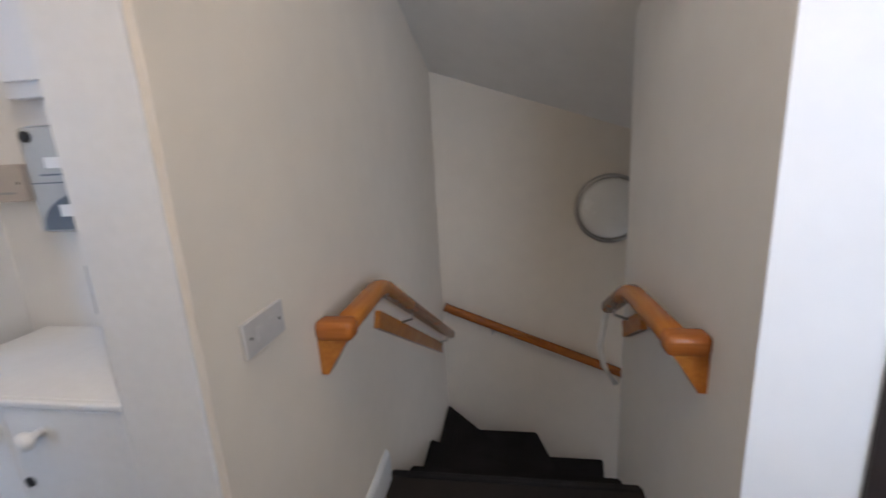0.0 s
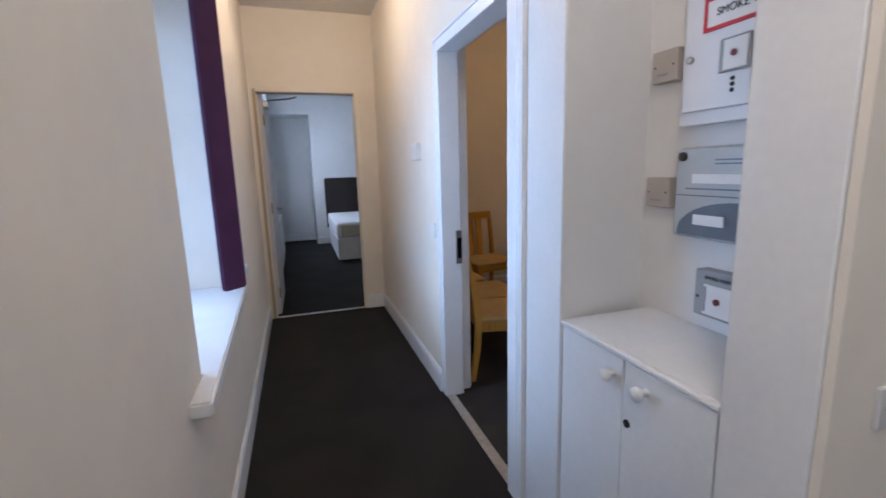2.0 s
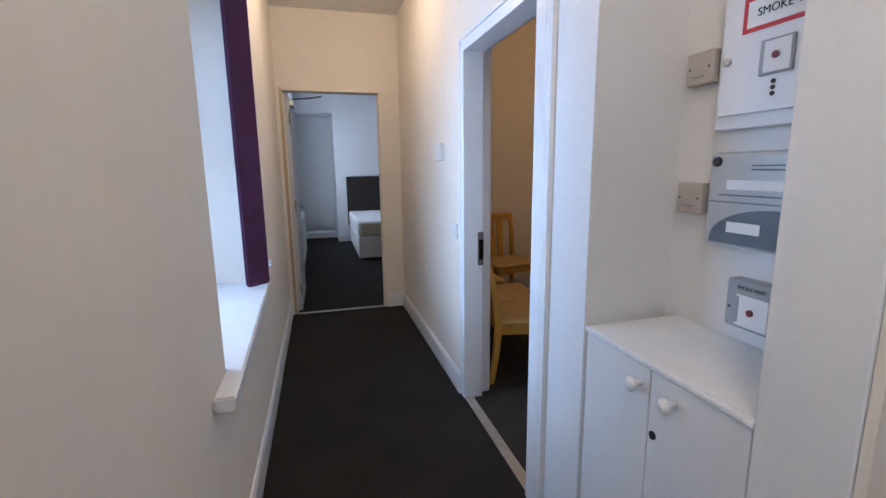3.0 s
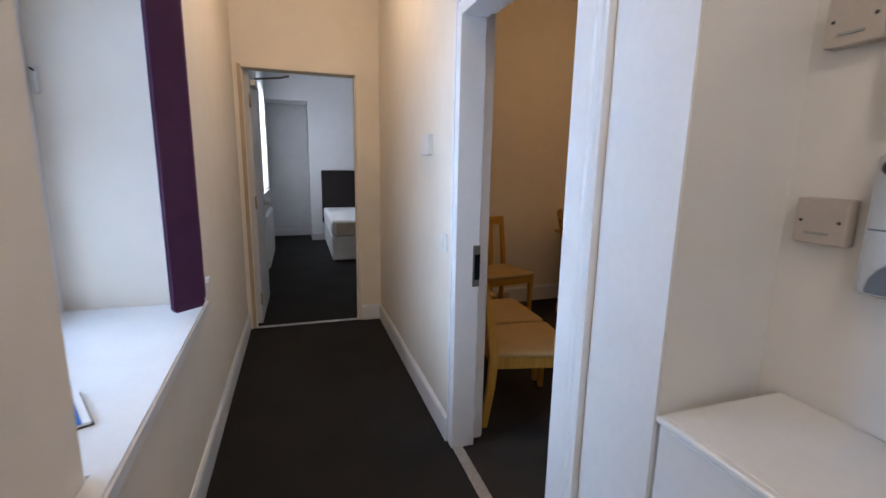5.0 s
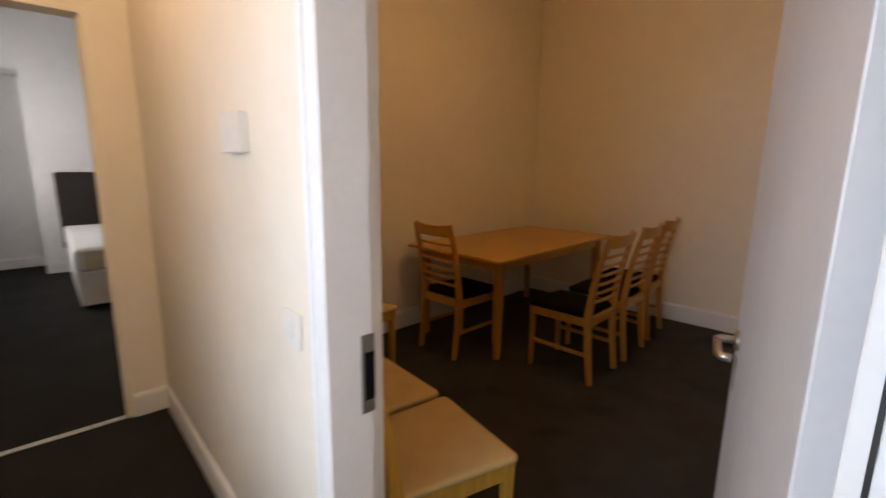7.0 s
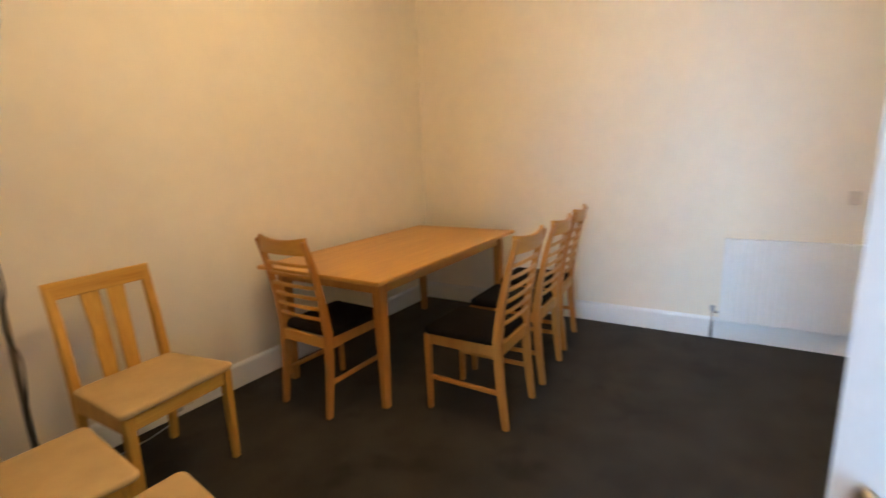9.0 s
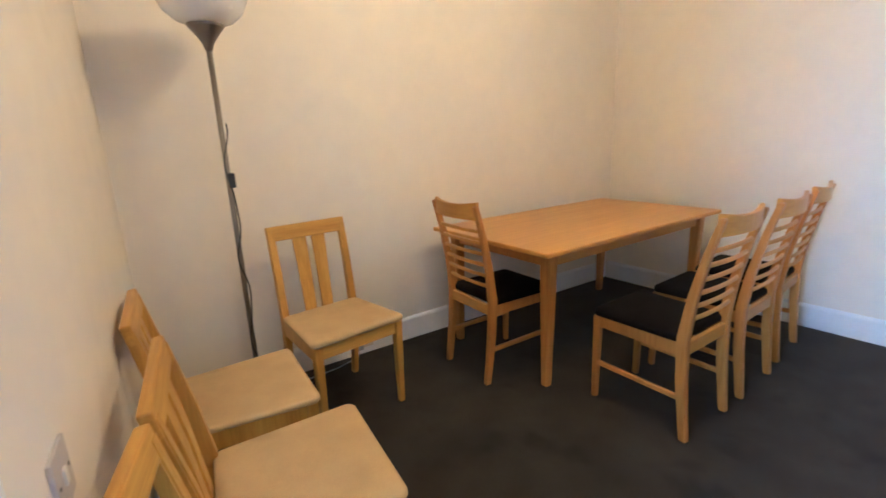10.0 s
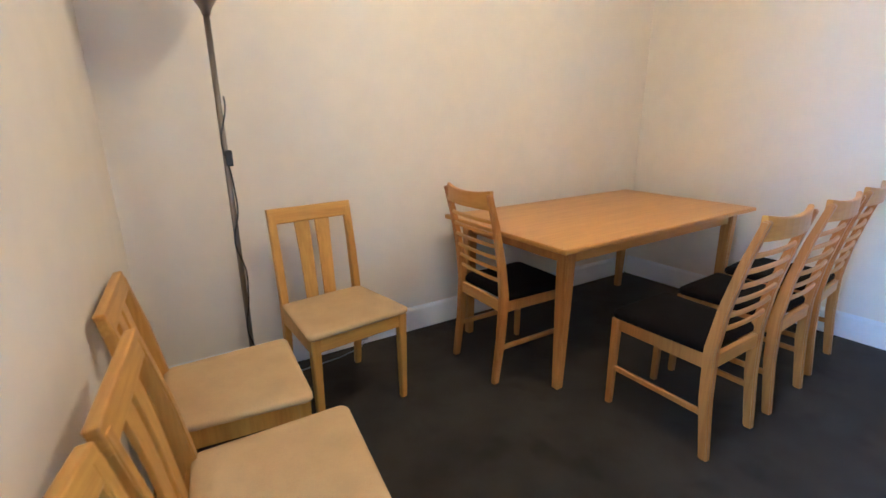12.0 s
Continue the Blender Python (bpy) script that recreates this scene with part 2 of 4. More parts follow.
def prism(poly, z0, z1, bevel=0.0):
    bm = bmesh.new()
    lo = [bm.verts.new((x, y, z0)) for x, y in poly]
    hi = [bm.verts.new((x, y, z1)) for x, y in poly]
    bm.faces.new(lo[::-1])
    bm.faces.new(hi)
    k = len(poly)
    for i in range(k):
        bm.faces.new((lo[i], lo[(i + 1) % k], hi[(i + 1) % k], hi[i]))
    bmesh.ops.recalc_face_normals(bm, faces=bm.faces)
    if bevel:
        bmesh.ops.bevel(bm, geom=bm.edges[:], offset=bevel, segments=2, affect='EDGES')
    return bm


def loft(rings, bm=None, closed_ends=True):
    bm = bm or bmesh.new()
    vr = [[bm.verts.new(p) for p in r] for r in rings]
    k = len(vr[0])
    fs = []
    for a, b in zip(vr, vr[1:]):
        for i in range(k):
            fs.append(bm.faces.new((a[i], a[(i + 1) % k], b[(i + 1) % k], b[i])))
    if closed_ends:
        fs += [bm.faces.new(vr[0][::-1]), bm.faces.new(vr[-1])]
    bmesh.ops.recalc_face_normals(bm, faces=fs)
    return bm


def beam(stations, bevel=0.006):
    """A square-section post through stations (x, y, z, half width, half depth)."""
    bm = loft([[(x - w, y - d, z), (x + w, y - d, z), (x + w, y + d, z), (x - w, y + d, z)] for x, y, z, w, d in stations])
    if bevel:
        long_edges = [e for e in bm.edges if abs(e.verts[0].co.z - e.verts[1].co.z) > 0.02 or len(e.link_faces) < 3]
        bmesh.ops.bevel(bm, geom=long_edges, offset=bevel, segments=2, affect='EDGES')
    return bm


def lathe(profile, seg=24, cx=0, cy=0, bm=None):
    rings = [[(cx + r * math.cos(2 * math.pi * i / seg), cy + r * math.sin(2 * math.pi * i / seg), z) for i in range(seg)] for r, z in profile]
    return loft(rings, bm)


def tube(points, r, seg=8, bm=None):
    pts = [Vector(p) for p in points]
    rings = []
    for i, p in enumerate(pts):
        d = (pts[min(i + 1, len(pts) - 1)] - pts[max(i - 1, 0)]).normalized()
        up = Vector((0, 0, 1)) if abs(d.z) < 0.9 else Vector((1, 0, 0))
        s = d.cross(up).normalized()
        t = s.cross(d).normalized()
        rings.append([p + r * (math.cos(2 * math.pi * k / seg) * s + math.sin(2 * math.pi * k / seg) * t) for k in range(seg)])
    return loft(rings, bm)


def sweep(points, section, bm=None):
    """Sweep a closed section of (side, up) along points, kept upright."""
    pts = [Vector(p) for p in points]
    rings = []
    for i, p in enumerate(pts):
        d = (pts[min(i + 1, len(pts) - 1)] - pts[max(i - 1, 0)]).normalized()
        s = d.cross(Vector((0, 0, 1))).normalized()
        t = s.cross(d).normalized()
        rings.append([p + a * s + b * t for a, b in section])
    return loft(rings, bm)


def moved(bm, m):
    bmesh.ops.transform(bm, matrix=m, verts=bm.verts)
    return bm


def smooth(bm):
    for f in bm.faces:
        f.smooth = True
    return bm


def mesh_of(name, bm, material):
    me = bpy.data.meshes.new(name)
    bm.to_mesh(me)
    bm.free()
    me.materials.append(material)
    return me


def part(name, bm, material, parent, label=""):
    ob = new(name, mesh_of(name, bm, material))
    ob.parent = parent
    if label:
        tagged(ob, label)
    return ob


def thing(name, label, category, group="", m=None):
    ob = new(name)
    ob.empty_display_size = 0.1
    tagged(ob, label, category, group)
    if m is not None:
        ob.matrix_basis = m
    return ob


def structure(name, bm, material, label, category):
    ob = new(name, mesh_of(name, bm, material))
    return tagged(ob, label, category, "", "structure")


def letters(body, size, m, material, parent, name="lettering"):
    cu = bpy.data.curves.new(name, 'FONT')
    cu.body, cu.size, cu.extrude = body, size, 0.0006
    cu.align_x, cu.align_y = 'CENTER', 'CENTER'
    tmp = new(name, cu)
    bpy.context.view_layer.update()
    me = bpy.data.meshes.new_from_object(tmp.evaluated_get(bpy.context.evaluated_depsgraph_get()))
    bpy.data.objects.remove(tmp)
    me.materials.append(material)
    ob = new(name, me)
    ob.parent = parent
    ob.matrix_basis = m
    return ob


# ---- ground and structure ----
CEIL, HIGH = 2.70, 3.0
WIN_Y0, WIN_Y1, SILL, WIN_TOP = 2.255, 3.46, 0.708, 2.35     # corridor window
D_Y0, D_Y1, D_TOP, WALL_T = 2.278, 3.185, 1.99, 0.165          # dining room doorway
B_X0, B_X1, B_TOP, END_Y, END_T = -1.05, -0.165, 2.05, 5.06, 0.12    # bedroom doorway
RAD = radians

structure("ground", box(-300, 300, -300, 300, -3.3, -3.2), ASPHALT, "grey street asphalt outside below the windows", "ground")

bm = prism([(-1.12, -1.3), (0.24, -1.3), (0.24, 0.24), (0.87, 0.24), (0.87, 1.2), (0.0, 1.2), (0.0, END_Y), (-1.12, END_Y)], -0.16, 0.0)
structure("floor_corridor", bm, CARPET, "charcoal carpet covering the corridor and landing floor", "floor")
structure("floor_dining", box(0.0, 4.1, 1.27, 5.5, -0.16, -0.002), WORNCARPET, "charcoal carpet with worn patches in the dining room", "floor")
structure("floor_bedroom", box(-1.6, 2.2, END_Y, 10.3, -0.16, -0.003), CARPET, "charcoal carpet on the bedroom floor", "floor")
structure("ceiling_corridor", box(-1.7, 0.24, -1.4, 5.2, CEIL, CEIL + 0.1), CEILING, "plain pale corridor ceiling", "ceiling")
structure("ceiling_dining", box(0.0, 4.2, 1.2, 5.5, HIGH, HIGH + 0.1), CEILING, "plain pale dining room ceiling", "ceiling")
structure("ceiling_bedroom", box(-2.1, 2.3, 5.06, 10.4, HIGH, HIGH + 0.1), CEILING, "plain pale bedroom ceiling", "ceiling")


def stair_ceiling(x, y):
    return 1.705 - 0.303 * (x - 2.3) + 0.345 * (y - 1.19)


corners = [(0.05, -1.4), (2.45, -1.4), (2.45, 1.33), (0.05, 1.33)]
bm = loft([[(x, y, stair_ceiling(x, y)) for x, y in corners], [(x, y, CEIL + 0.1) for x, y in corners]])
structure("ceiling_stairs", bm, CEILING, "sloping plastered ceiling over the stairs", "ceiling")


def wall_with_hole(name, x0, x1, y0, y1, z0, z1, holes, axis, material, label):
    """A wall whose holes (a0, a1, bottom, top) run along its axis."""
    bm = bmesh.new()
    lo, hi = (y0, y1) if axis == 'y' else (x0, x1)

    def piece(a0, a1, b, t):
        if a1 - a0 > 1e-4 and t - b > 1e-4:
            if axis == 'y':
                add_box(bm, x0, x1, a0, a1, b, t)
            else:
                add_box(bm, a0, a1, y0, y1, b, t)
    at = lo
    for a0, a1, b, t in holes:
        piece(at, a0, z0, z1)
        piece(a0, a1, z0, b)
        piece(a0, a1, t, z1)
        at = a1
    piece(at, hi, z0, z1)
    return structure(name, bm, material, label, "wall")


wall_with_hole("wall_corridor_window_side", -1.70, -1.08, -1.4, END_Y + END_T, -0.2, CEIL,
               [(-1.05, 0.15, 0.9, 2.2), (WIN_Y0, WIN_Y1, SILL, WIN_TOP)], 'y', CREAM, "thick cream plastered corridor wall with deep window recess")
wall_with_hole("wall_corridor_end", -1.08, 0.0, END_Y, END_Y + END_T, -0.2, HIGH, [(B_X0, B_X1, -0.2, B_TOP)], 'x', CREAM, "cream plastered end wall around bedroom doorway")
wall_with_hole("wall_dining_door_side", 0.0, WALL_T, 1.99, 5.3, -0.2, HIGH, [(D_Y0, D_Y1, -0.2, D_TOP)], 'y', CREAM, "cream plastered wall between corridor and dining room")
structure("wall_stairs_side", prism([(0.0, 1.2), (2.45, 1.2), (2.45, 1.34), (0.03, 1.34), (0.03, 1.216), (0.0, 1.216)], -2.6, HIGH), CREAM, "cream plastered wall beside the stairs", "wall")
structure("wall_stairs_back", box(2.3, 2.45, -1.5, 1.2, -2.6, CEIL), CREAM, "cream plastered wall at the turn of the stairs", "wall")
structure("wall_stairs_core", box(0.24, 1.25, -1.4, 0.24, -2.6, CEIL), WHITEWALL, "white plastered wall at the head of the stairs", "wall")
structure("wall_landing_back", box(-1.08, 0.24, -1.4, -1.3, -0.2, CEIL), CREAM, "cream plastered wall behind the landing", "wall")
structure("wall_stairs_foot", box(1.25, 2.3, -1.5, -1.4, -2.6, CEIL), CREAM, "cream plastered wall at the foot of the stairs", "wall")
structure("floor_stairs_foot", box(1.25, 2.45, -1.5, 1.2, -2.7, -2.6), STAIRCARPET, "black carpet at the foot of the stairs", "floor")

# dining room shell
structure("wall_dining_north", prism([(WALL_T, 5.15), (3.63, 5.29), (3.63, 5.45), (WALL_T, 5.45)], -0.2, HIGH), MAGNOLIA, "magnolia dining room wall with light scuffs", "wall")
structure("wall_dining_east", prism([(3.63, 5.45), (3.63, 5.29), (3.96, 1.20), (4.12, 1.20), (4.12, 5.45)], -0.2, HIGH), MAGNOLIA, "magnolia dining room wall behind the radiator", "wall")
structure("wall_dining_south", box(0.42, 3.96, 1.34, 1.46, -0.2, HIGH), MAGNOLIA, "magnolia dining room wall behind the door", "wall")

# bedroom shell
wall_with_hole("wall_bedroom_window_side", -1.60, -1.14, END_Y + END_T, 10.2, -0.2, HIGH, [(7.75, 9.1, 0.92, 2.80)], 'y', WHITEWALL, "thick white bedroom wall with window recess")
structure("wall_bedroom_near_side", box(WALL_T, 2.2, 5.45, 5.57, -0.2, HIGH), WHITEWALL, "white bedroom wall beside the door", "wall")
structure("wall_bedroom_far", box(-0.45, 2.2, 9.45, 10.2, -0.2, HIGH), WHITEWALL, "white bedroom wall behind the headboard", "wall")
structure("wall_bedroom_recess", box(-1.14, -0.45, 10.05, 10.2, -0.2, HIGH), WHITEWALL, "white back wall of bedroom recess", "wall")
structure("wall_bedroom_recess_lintel", box(-1.14, -0.45, 9.45, 10.05, 2.36, HIGH), WHITEWALL, "white lintel over bedroom recess", "wall")
structure("wall_bedroom_far_side", box(2.2, 2.32, 5.45, 10.2, -0.2, HIGH), WHITEWALL, "plain white bedroom side wall", "wall")


# alcove with fire panel beside the dining door
A_Y0, A_Y1, A_BACK, COUNTER = 1.38, 1.935, 0.335, 0.862
bm = prism([(0.0, 1.345), (0.42, 1.2 + 0.14), (0.42, 2.04), (A_BACK, 2.04), (A_BACK, A_Y0 + 0.0), (0.0, A_Y0)], -0.1, HIGH)
structure("wall_alcove", bm, WHITEWALL, "white painted alcove lining and post beside stairs", "wall")
structure("wall_alcove_cheek", prism([(0.0, A_Y1), (A_BACK, 1.985), (A_BACK, 2.04), (WALL_T, 2.04), (WALL_T, 1.99), (0.0, 1.99)], -0.1, HIGH), WHITEWALL, "white painted alcove cheek", "wall")


structure("trim_post", box(-0.004, 0.03, 1.218, A_Y0 - 0.001, 0.0, CEIL - 0.002, 0.003), GLOSS, "white gloss corner post between alcove and stairs", "post")
structure("trim_alcove_board", box(-0.005, 0.0, A_Y1 + 0.002, 2.153, 0.0, CEIL - 0.002), GLOSS, "white gloss board between alcove and doorway", "trim")


def skirting(name, p, q, h=0.13, t=0.016, label="white gloss skirting board with rounded top"):
    """A board whose face lies t to the left of the line from p to q."""
    p, q = Vector((*p, 0)), Vector((*q, 0))
    d = (q - p).normalized()
    n = Vector((-d.y, d.x, 0))
    prof = [(0, -0.01), (t, -0.01), (t, h - 0.022), (t * 0.75, h - 0.010), (t * 0.4, h - 0.004), (t * 0.35, h), (0, h)]
    bm = loft([[e + n * a + Vector((0, 0, b)) for a, b in prof] for e in (p, q)])
    return structure(name, bm, GLOSS, label, "skirting board")


skirting("baseboard_corridor_window", (-1.08, END_Y), (-1.08, -1.3))
skirting("baseboard_corridor_door", (0.0, D_Y1), (0.0, END_Y - 0.016))
skirting("baseboard_corridor_end", (0.0, END_Y), (B_X1 + 0.002, END_Y))
skirting("baseboard_landing_stairs", (0.84, 1.2), (0.02, 1.2))
skirting("baseboard_dining_north", (3.61, 5.29), (WALL_T + 0.016, 5.151), 0.15)
skirting("baseboard_dining_east", (3.94, 1.47), (3.63, 5.27), 0.15)
skirting("baseboard_dining_corridor", (WALL_T, 5.13), (WALL_T, D_Y1 + 0.102), 0.15)
skirting("baseboard_bedroom_recess", (-0.47, 10.05), (-1.12, 10.05))
skirting("baseboard_bedroom_far", (2.18, 9.45), (-0.44, 9.45))
skirting("baseboard_bedroom_window", (-1.14, 10.0), (-1.14, 5.2))

# unseen frame and pane on a solid wall, added to go with that lamp
w4 = tagged(new("window_4"), "unseen glazed panel added at the foot of the stairs", "window", "", "structure")
bm = bmesh.new()
for b in ((1.36, 1.42, -1.45, -0.05), (2.14, 2.20, -1.45, -0.05)):
    add_box(bm, b[0], b[1], -1.399, -1.38, b[2], b[3])
for z in (-1.45, -0.11):
    add_box(bm, 1.42, 2.14, -1.399, -1.38, z, z + 0.06)
part("window_frame", bm, GLOSS, w4)
part("pane", box(1.42, 2.14, -1.397, -1.390, -1.39, -0.11), CLEAR, w4)

# dark panel stands in for an unlit doorway; handle plate is added
ld_ = tagged(new("door_landing"), "flat dark panel painted in for an unlit doorway off the landing", "door", "", "structure")
part("leaf", box(0.226, 0.2395, -0.76, 0.028, 0.006, 1.99, 0.003), HEADBOARD, ld_)
part("handle_plate", box(0.222, 0.226, -0.725, -0.685, 0.90, 1.05, 0.001), STEEL, ld_, "steel handle plate, added")

# ---- stairs ----
staircase = thing("staircase", "narrow winding staircase in black carpet descending from the landing", "staircase")
N = (1.25, 0.24)
treads = [
    (-0.20, [(0.87, 0.245), (1.16, 0.245), (1.16, 1.195), (0.87, 1.195)]),
    (-0.40, [(1.14, 0.245), (1.255, 0.245), (1.62, 1.195), (1.14, 1.195)]),
    (-0.61, [N, (2.295, 1.195), (1.60, 1.195)]),
    (-0.81, [N, (2.295, 0.56), (2.295, 1.195)]),
    (-1.01, [N, (2.295, 0.09), (2.295, 0.58)]),
    (-1.21, [(1.255, 0.24), (1.255, -0.16), (2.295, -0.16), (2.295, 0.11)]),
    (-1.41, [(1.255, -0.14), (1.255, -0.40), (2.295, -0.40), (2.295, -0.14)]),
    (-1.61, [(1.255, -0.38), (1.255, -0.64), (2.295, -0.64), (2.295, -0.38)]),
]
for z, poly in treads:
    part("step", prism(poly, z - 0.30, z, 0.010), STAIRCARPET, staircase)
part("landing_nosing", box(0.845, 0.885, 0.245, 1.195, -0.035, 0.006, 0.010), STAIRCARPET, staircase)

RAIL_SEC = [(0.031 * math.copysign(abs(math.cos(u)) ** 0.7, math.cos(u)), 0.026 * math.copysign(abs(math.sin(u)) ** 0.7, math.sin(u))) for u in [2 * math.pi * i / 18 for i in range(18)]]


def handrail(label, path, inward, bracket_at, batten, end_block=True, material=RAILWOOD):
    """A wall rail along path; inward is the horizontal way from wall to rail."""
    rail = thing("handrail", label, "handrail", "stair handrails")
    part("rail", smooth(sweep(path, RAIL_SEC)), material, rail)
    n = Vector(inward)
    if batten:
        e, g = Vector(batten[0]), Vector(batten[1])
        back = -n * 0.058
        sec = [(-0.011, -0.032), (0.011, -0.032), (0.011, 0.032), (-0.011, 0.032)]
        part("batten", sweep([e + back, g + back], sec), material, rail, "varnished wooden wall batten")
    for p in bracket_at:
        p = Vector(p)
        w = p - n * 0.060
        part("bracket", smooth(tube([p - Vector((0, 0, 0.02)), p - Vector((0, 0, 0.055)), w - Vector((0, 0, 0.075))], 0.006)), STEEL, rail, "steel rail bracket")
    if end_block:
        # a bullnosed return back to the wall, on a tapered wedge
        p = Vector(path[0])
        y0, y1 = sorted((p.y - 0.069 * n.y, p.y + 0.034 * n.y))
        part("wall_return", smooth(box(p.x - 0.030, p.x + 0.032, y0, y1, p.z - 0.028, p.z + 0.027, 0.017, 4)), RAILWOODY, rail, "rounded wooden return to the wall")
        w = p.y - 0.069 * n.y
        wedge = [[(x, w, z), (x, w + n.y * d, z), (x + 0.045, w + n.y * d, z), (x + 0.045, w, z)] for x, d, z in ((p.x - 0.012, 0.086, p.z - 0.026), (p.x - 0.012, 0.060, p.z - 0.062), (p.x - 0.012, 0.020, p.z - 0.128))]
        part("end_block", loft(wedge), material, rail, "tapered wooden end bracket")
    return rail


handrail("varnished orange wooden handrail on the long stair wall",
         [(0.415, 1.131, 0.828), (0.50, 1.131, 0.830), (0.70, 1.131, 0.832), (0.75, 1.131, 0.826), (0.80, 1.131, 0.806), (2.15, 1.131, 0.015)], (0, -1, 0),
         [(1.15, 1.131, 0.60), (2.0, 1.131, 0.10)], [(0.86, 1.131, 0.665), (2.09, 1.131, -0.055)])
handrail("varnished orange wooden handrail on the short stair wall",
         [(0.440, 0.309, 0.792), (0.52, 0.309, 0.790), (0.82, 0.309, 0.770), (0.88, 0.309, 0.762), (0.93, 0.309, 0.742), (1.20, 0.309, 0.585)], (0, 1, 0),
         [(1.10, 0.309, 0.645)], [(0.93, 0.309, 0.64), (1.17, 0.309, 0.50)])
handrail("varnished reddish wooden handrail on the turning stair wall",
         [(2.235, 1.175, 0.180), (2.235, 1.12, 0.155), (2.235, 0.02, -0.28), (2.235, -0.9, -0.93)], (-1, 0, 0),
         [(2.235, 0.85, 0.04), (2.235, -0.1, -0.36)], None, False, RAILWOODY)

strap = thing("cable_loop", "white plastic cable loop hanging by stair rail", "cable")
part("loop", smooth(tube([(1.262, 0.305, 0.56), (1.266, 0.315, 0.48), (1.268, 0.33, 0.38), (1.266, 0.31, 0.28), (1.258, 0.26, 0.20)], 0.013)), PLASTIC, strap)

bulk = thing("bulkhead_light", "round wall light with dull metal rim, unlit", "wall light", m=pose(2.298, 0.10, 0.82, 0, -90, 0))
part("rim", smooth(lathe([(0.20, 0.0), (0.215, 0.004), (0.215, 0.040), (0.205, 0.050), (0.195, 0.046), (0.192, 0.0)], 40)), STEEL, bulk, "dull metal rim")
part("diffuser", smooth(lathe([(0.191, 0.002), (0.191, 0.036), (0.17, 0.058), (0.11, 0.076), (0.03, 0.083), (0.002, 0.084)], 40)), OPAL, bulk, "opal diffuser")


# ---- fixtures on the corridor walls ----
def plate(name, label, category, m, w, h, d, rocker=True, screws=True, group="", material=PLASTIC):
    """A wall plate whose back lies on the local xz plane and faces local -y."""
    p = thing(name, label, category, group, m)
    part("plate", box(-w / 2, w / 2, -d, 0, -h / 2, h / 2, min(0.004, d / 3)), material, p)
    if rocker:
        part("rocker", box(-0.016, 0.016, -d - 0.004, -d + 0.002, -0.020, 0.020, 0.002), PLASTIC, p)
    if screws:
        for s in (-1, 1):
            bm = lathe([(0.0035, 0.0), (0.0035, 0.0012), (0.001, 0.0014)], 10)
            part("screw", moved(bm, pose(s * w * 0.36, -d + 0.0004, 0, 90)), BLACKPLASTIC, p)
    return p


plate("thermostat_box", "small white wall control box beside dining doorway", "wall control", pose(0, 3.59, 1.442, 0, 0, -90), 0.15, 0.105, 0.026, False, False)
plate("light_switch", "white plastic rocker light switch in corridor", "light switch", pose(0, 3.29, 0.978, 0, 0, -90), 0.088, 0.088, 0.010, True, False)
ds = plate("double_switch", "off-white plastic double switch plate beside stairs", "light switch", pose(0.174, 1.2, 0.935, 0, 0, 0), 0.146, 0.074, 0.009, False, True, "", GREYWHITE)
for x in (-0.022, 0.022):
    part("rocker", box(x - 0.011, x + 0.011, -0.0110, -0.008, -0.015, 0.015, 0.001), GREYWHITE, ds)

# ---- dining doorway ----
dd = tagged(new("door_frame_dining"), "white gloss door lining with moulded architrave", "door frame", "", "structure")
part("jamb_far", box(-0.004, WALL_T + 0.004, D_Y1 - 0.016, D_Y1 + 0.004, 0, D_TOP, 0.003), GLOSS, dd)
part("jamb_near", box(-0.004, WALL_T + 0.004, D_Y0 - 0.004, D_Y0 + 0.016, 0, D_TOP, 0.003), GLOSS, dd)
part("head", box(-0.004, WALL_T + 0.004, D_Y0 + 0.016, D_Y1 - 0.016, D_TOP - 0.022, D_TOP, 0.003), GLOSS, dd)
part("stop_far", box(-0.006, 0.108, D_Y1 - 0.066, D_Y1 - 0.016, 0, D_TOP - 0.022, 0.003), GLOSS, dd)
near_stop = part("stop_near", box(0.075, 0.110, D_Y0 + 0.016, D_Y0 + 0.052, 0, D_TOP - 0.022, 0.003), GLOSS, dd)
part("seal_strip", box(0.0728, 0.076, D_Y0 + 0.0305, D_Y0 + 0.0350, 0.01, D_TOP - 0.06), BLACKPLASTIC, near_stop, "black draught seal strip")
part("stop_head", box(-0.006, 0.108, D_Y0 + 0.063, D_Y1 - 0.068, D_TOP - 0.056, D_TOP - 0.022, 0.003), GLOSS, dd)


def architrave(y_in, y_out, z0, z1):
    s = 1 if y_out > y_in else -1
    w = abs(y_out - y_in)
    prof = [(0, 0), (-0.012, 0), (-0.012, 0.45 * w), (-0.014, 0.55 * w), (-0.011, 0.60 * w), (-0.019, 0.70 * w), (-0.021, 0.80 * w), (-0.016, 0.86 * w), (-0.024, 0.92 * w), (-0.024, w), (0, w)]
    return loft([[(a, y_in + s * b, z) for a, b in prof] for z in (z0, z1)])


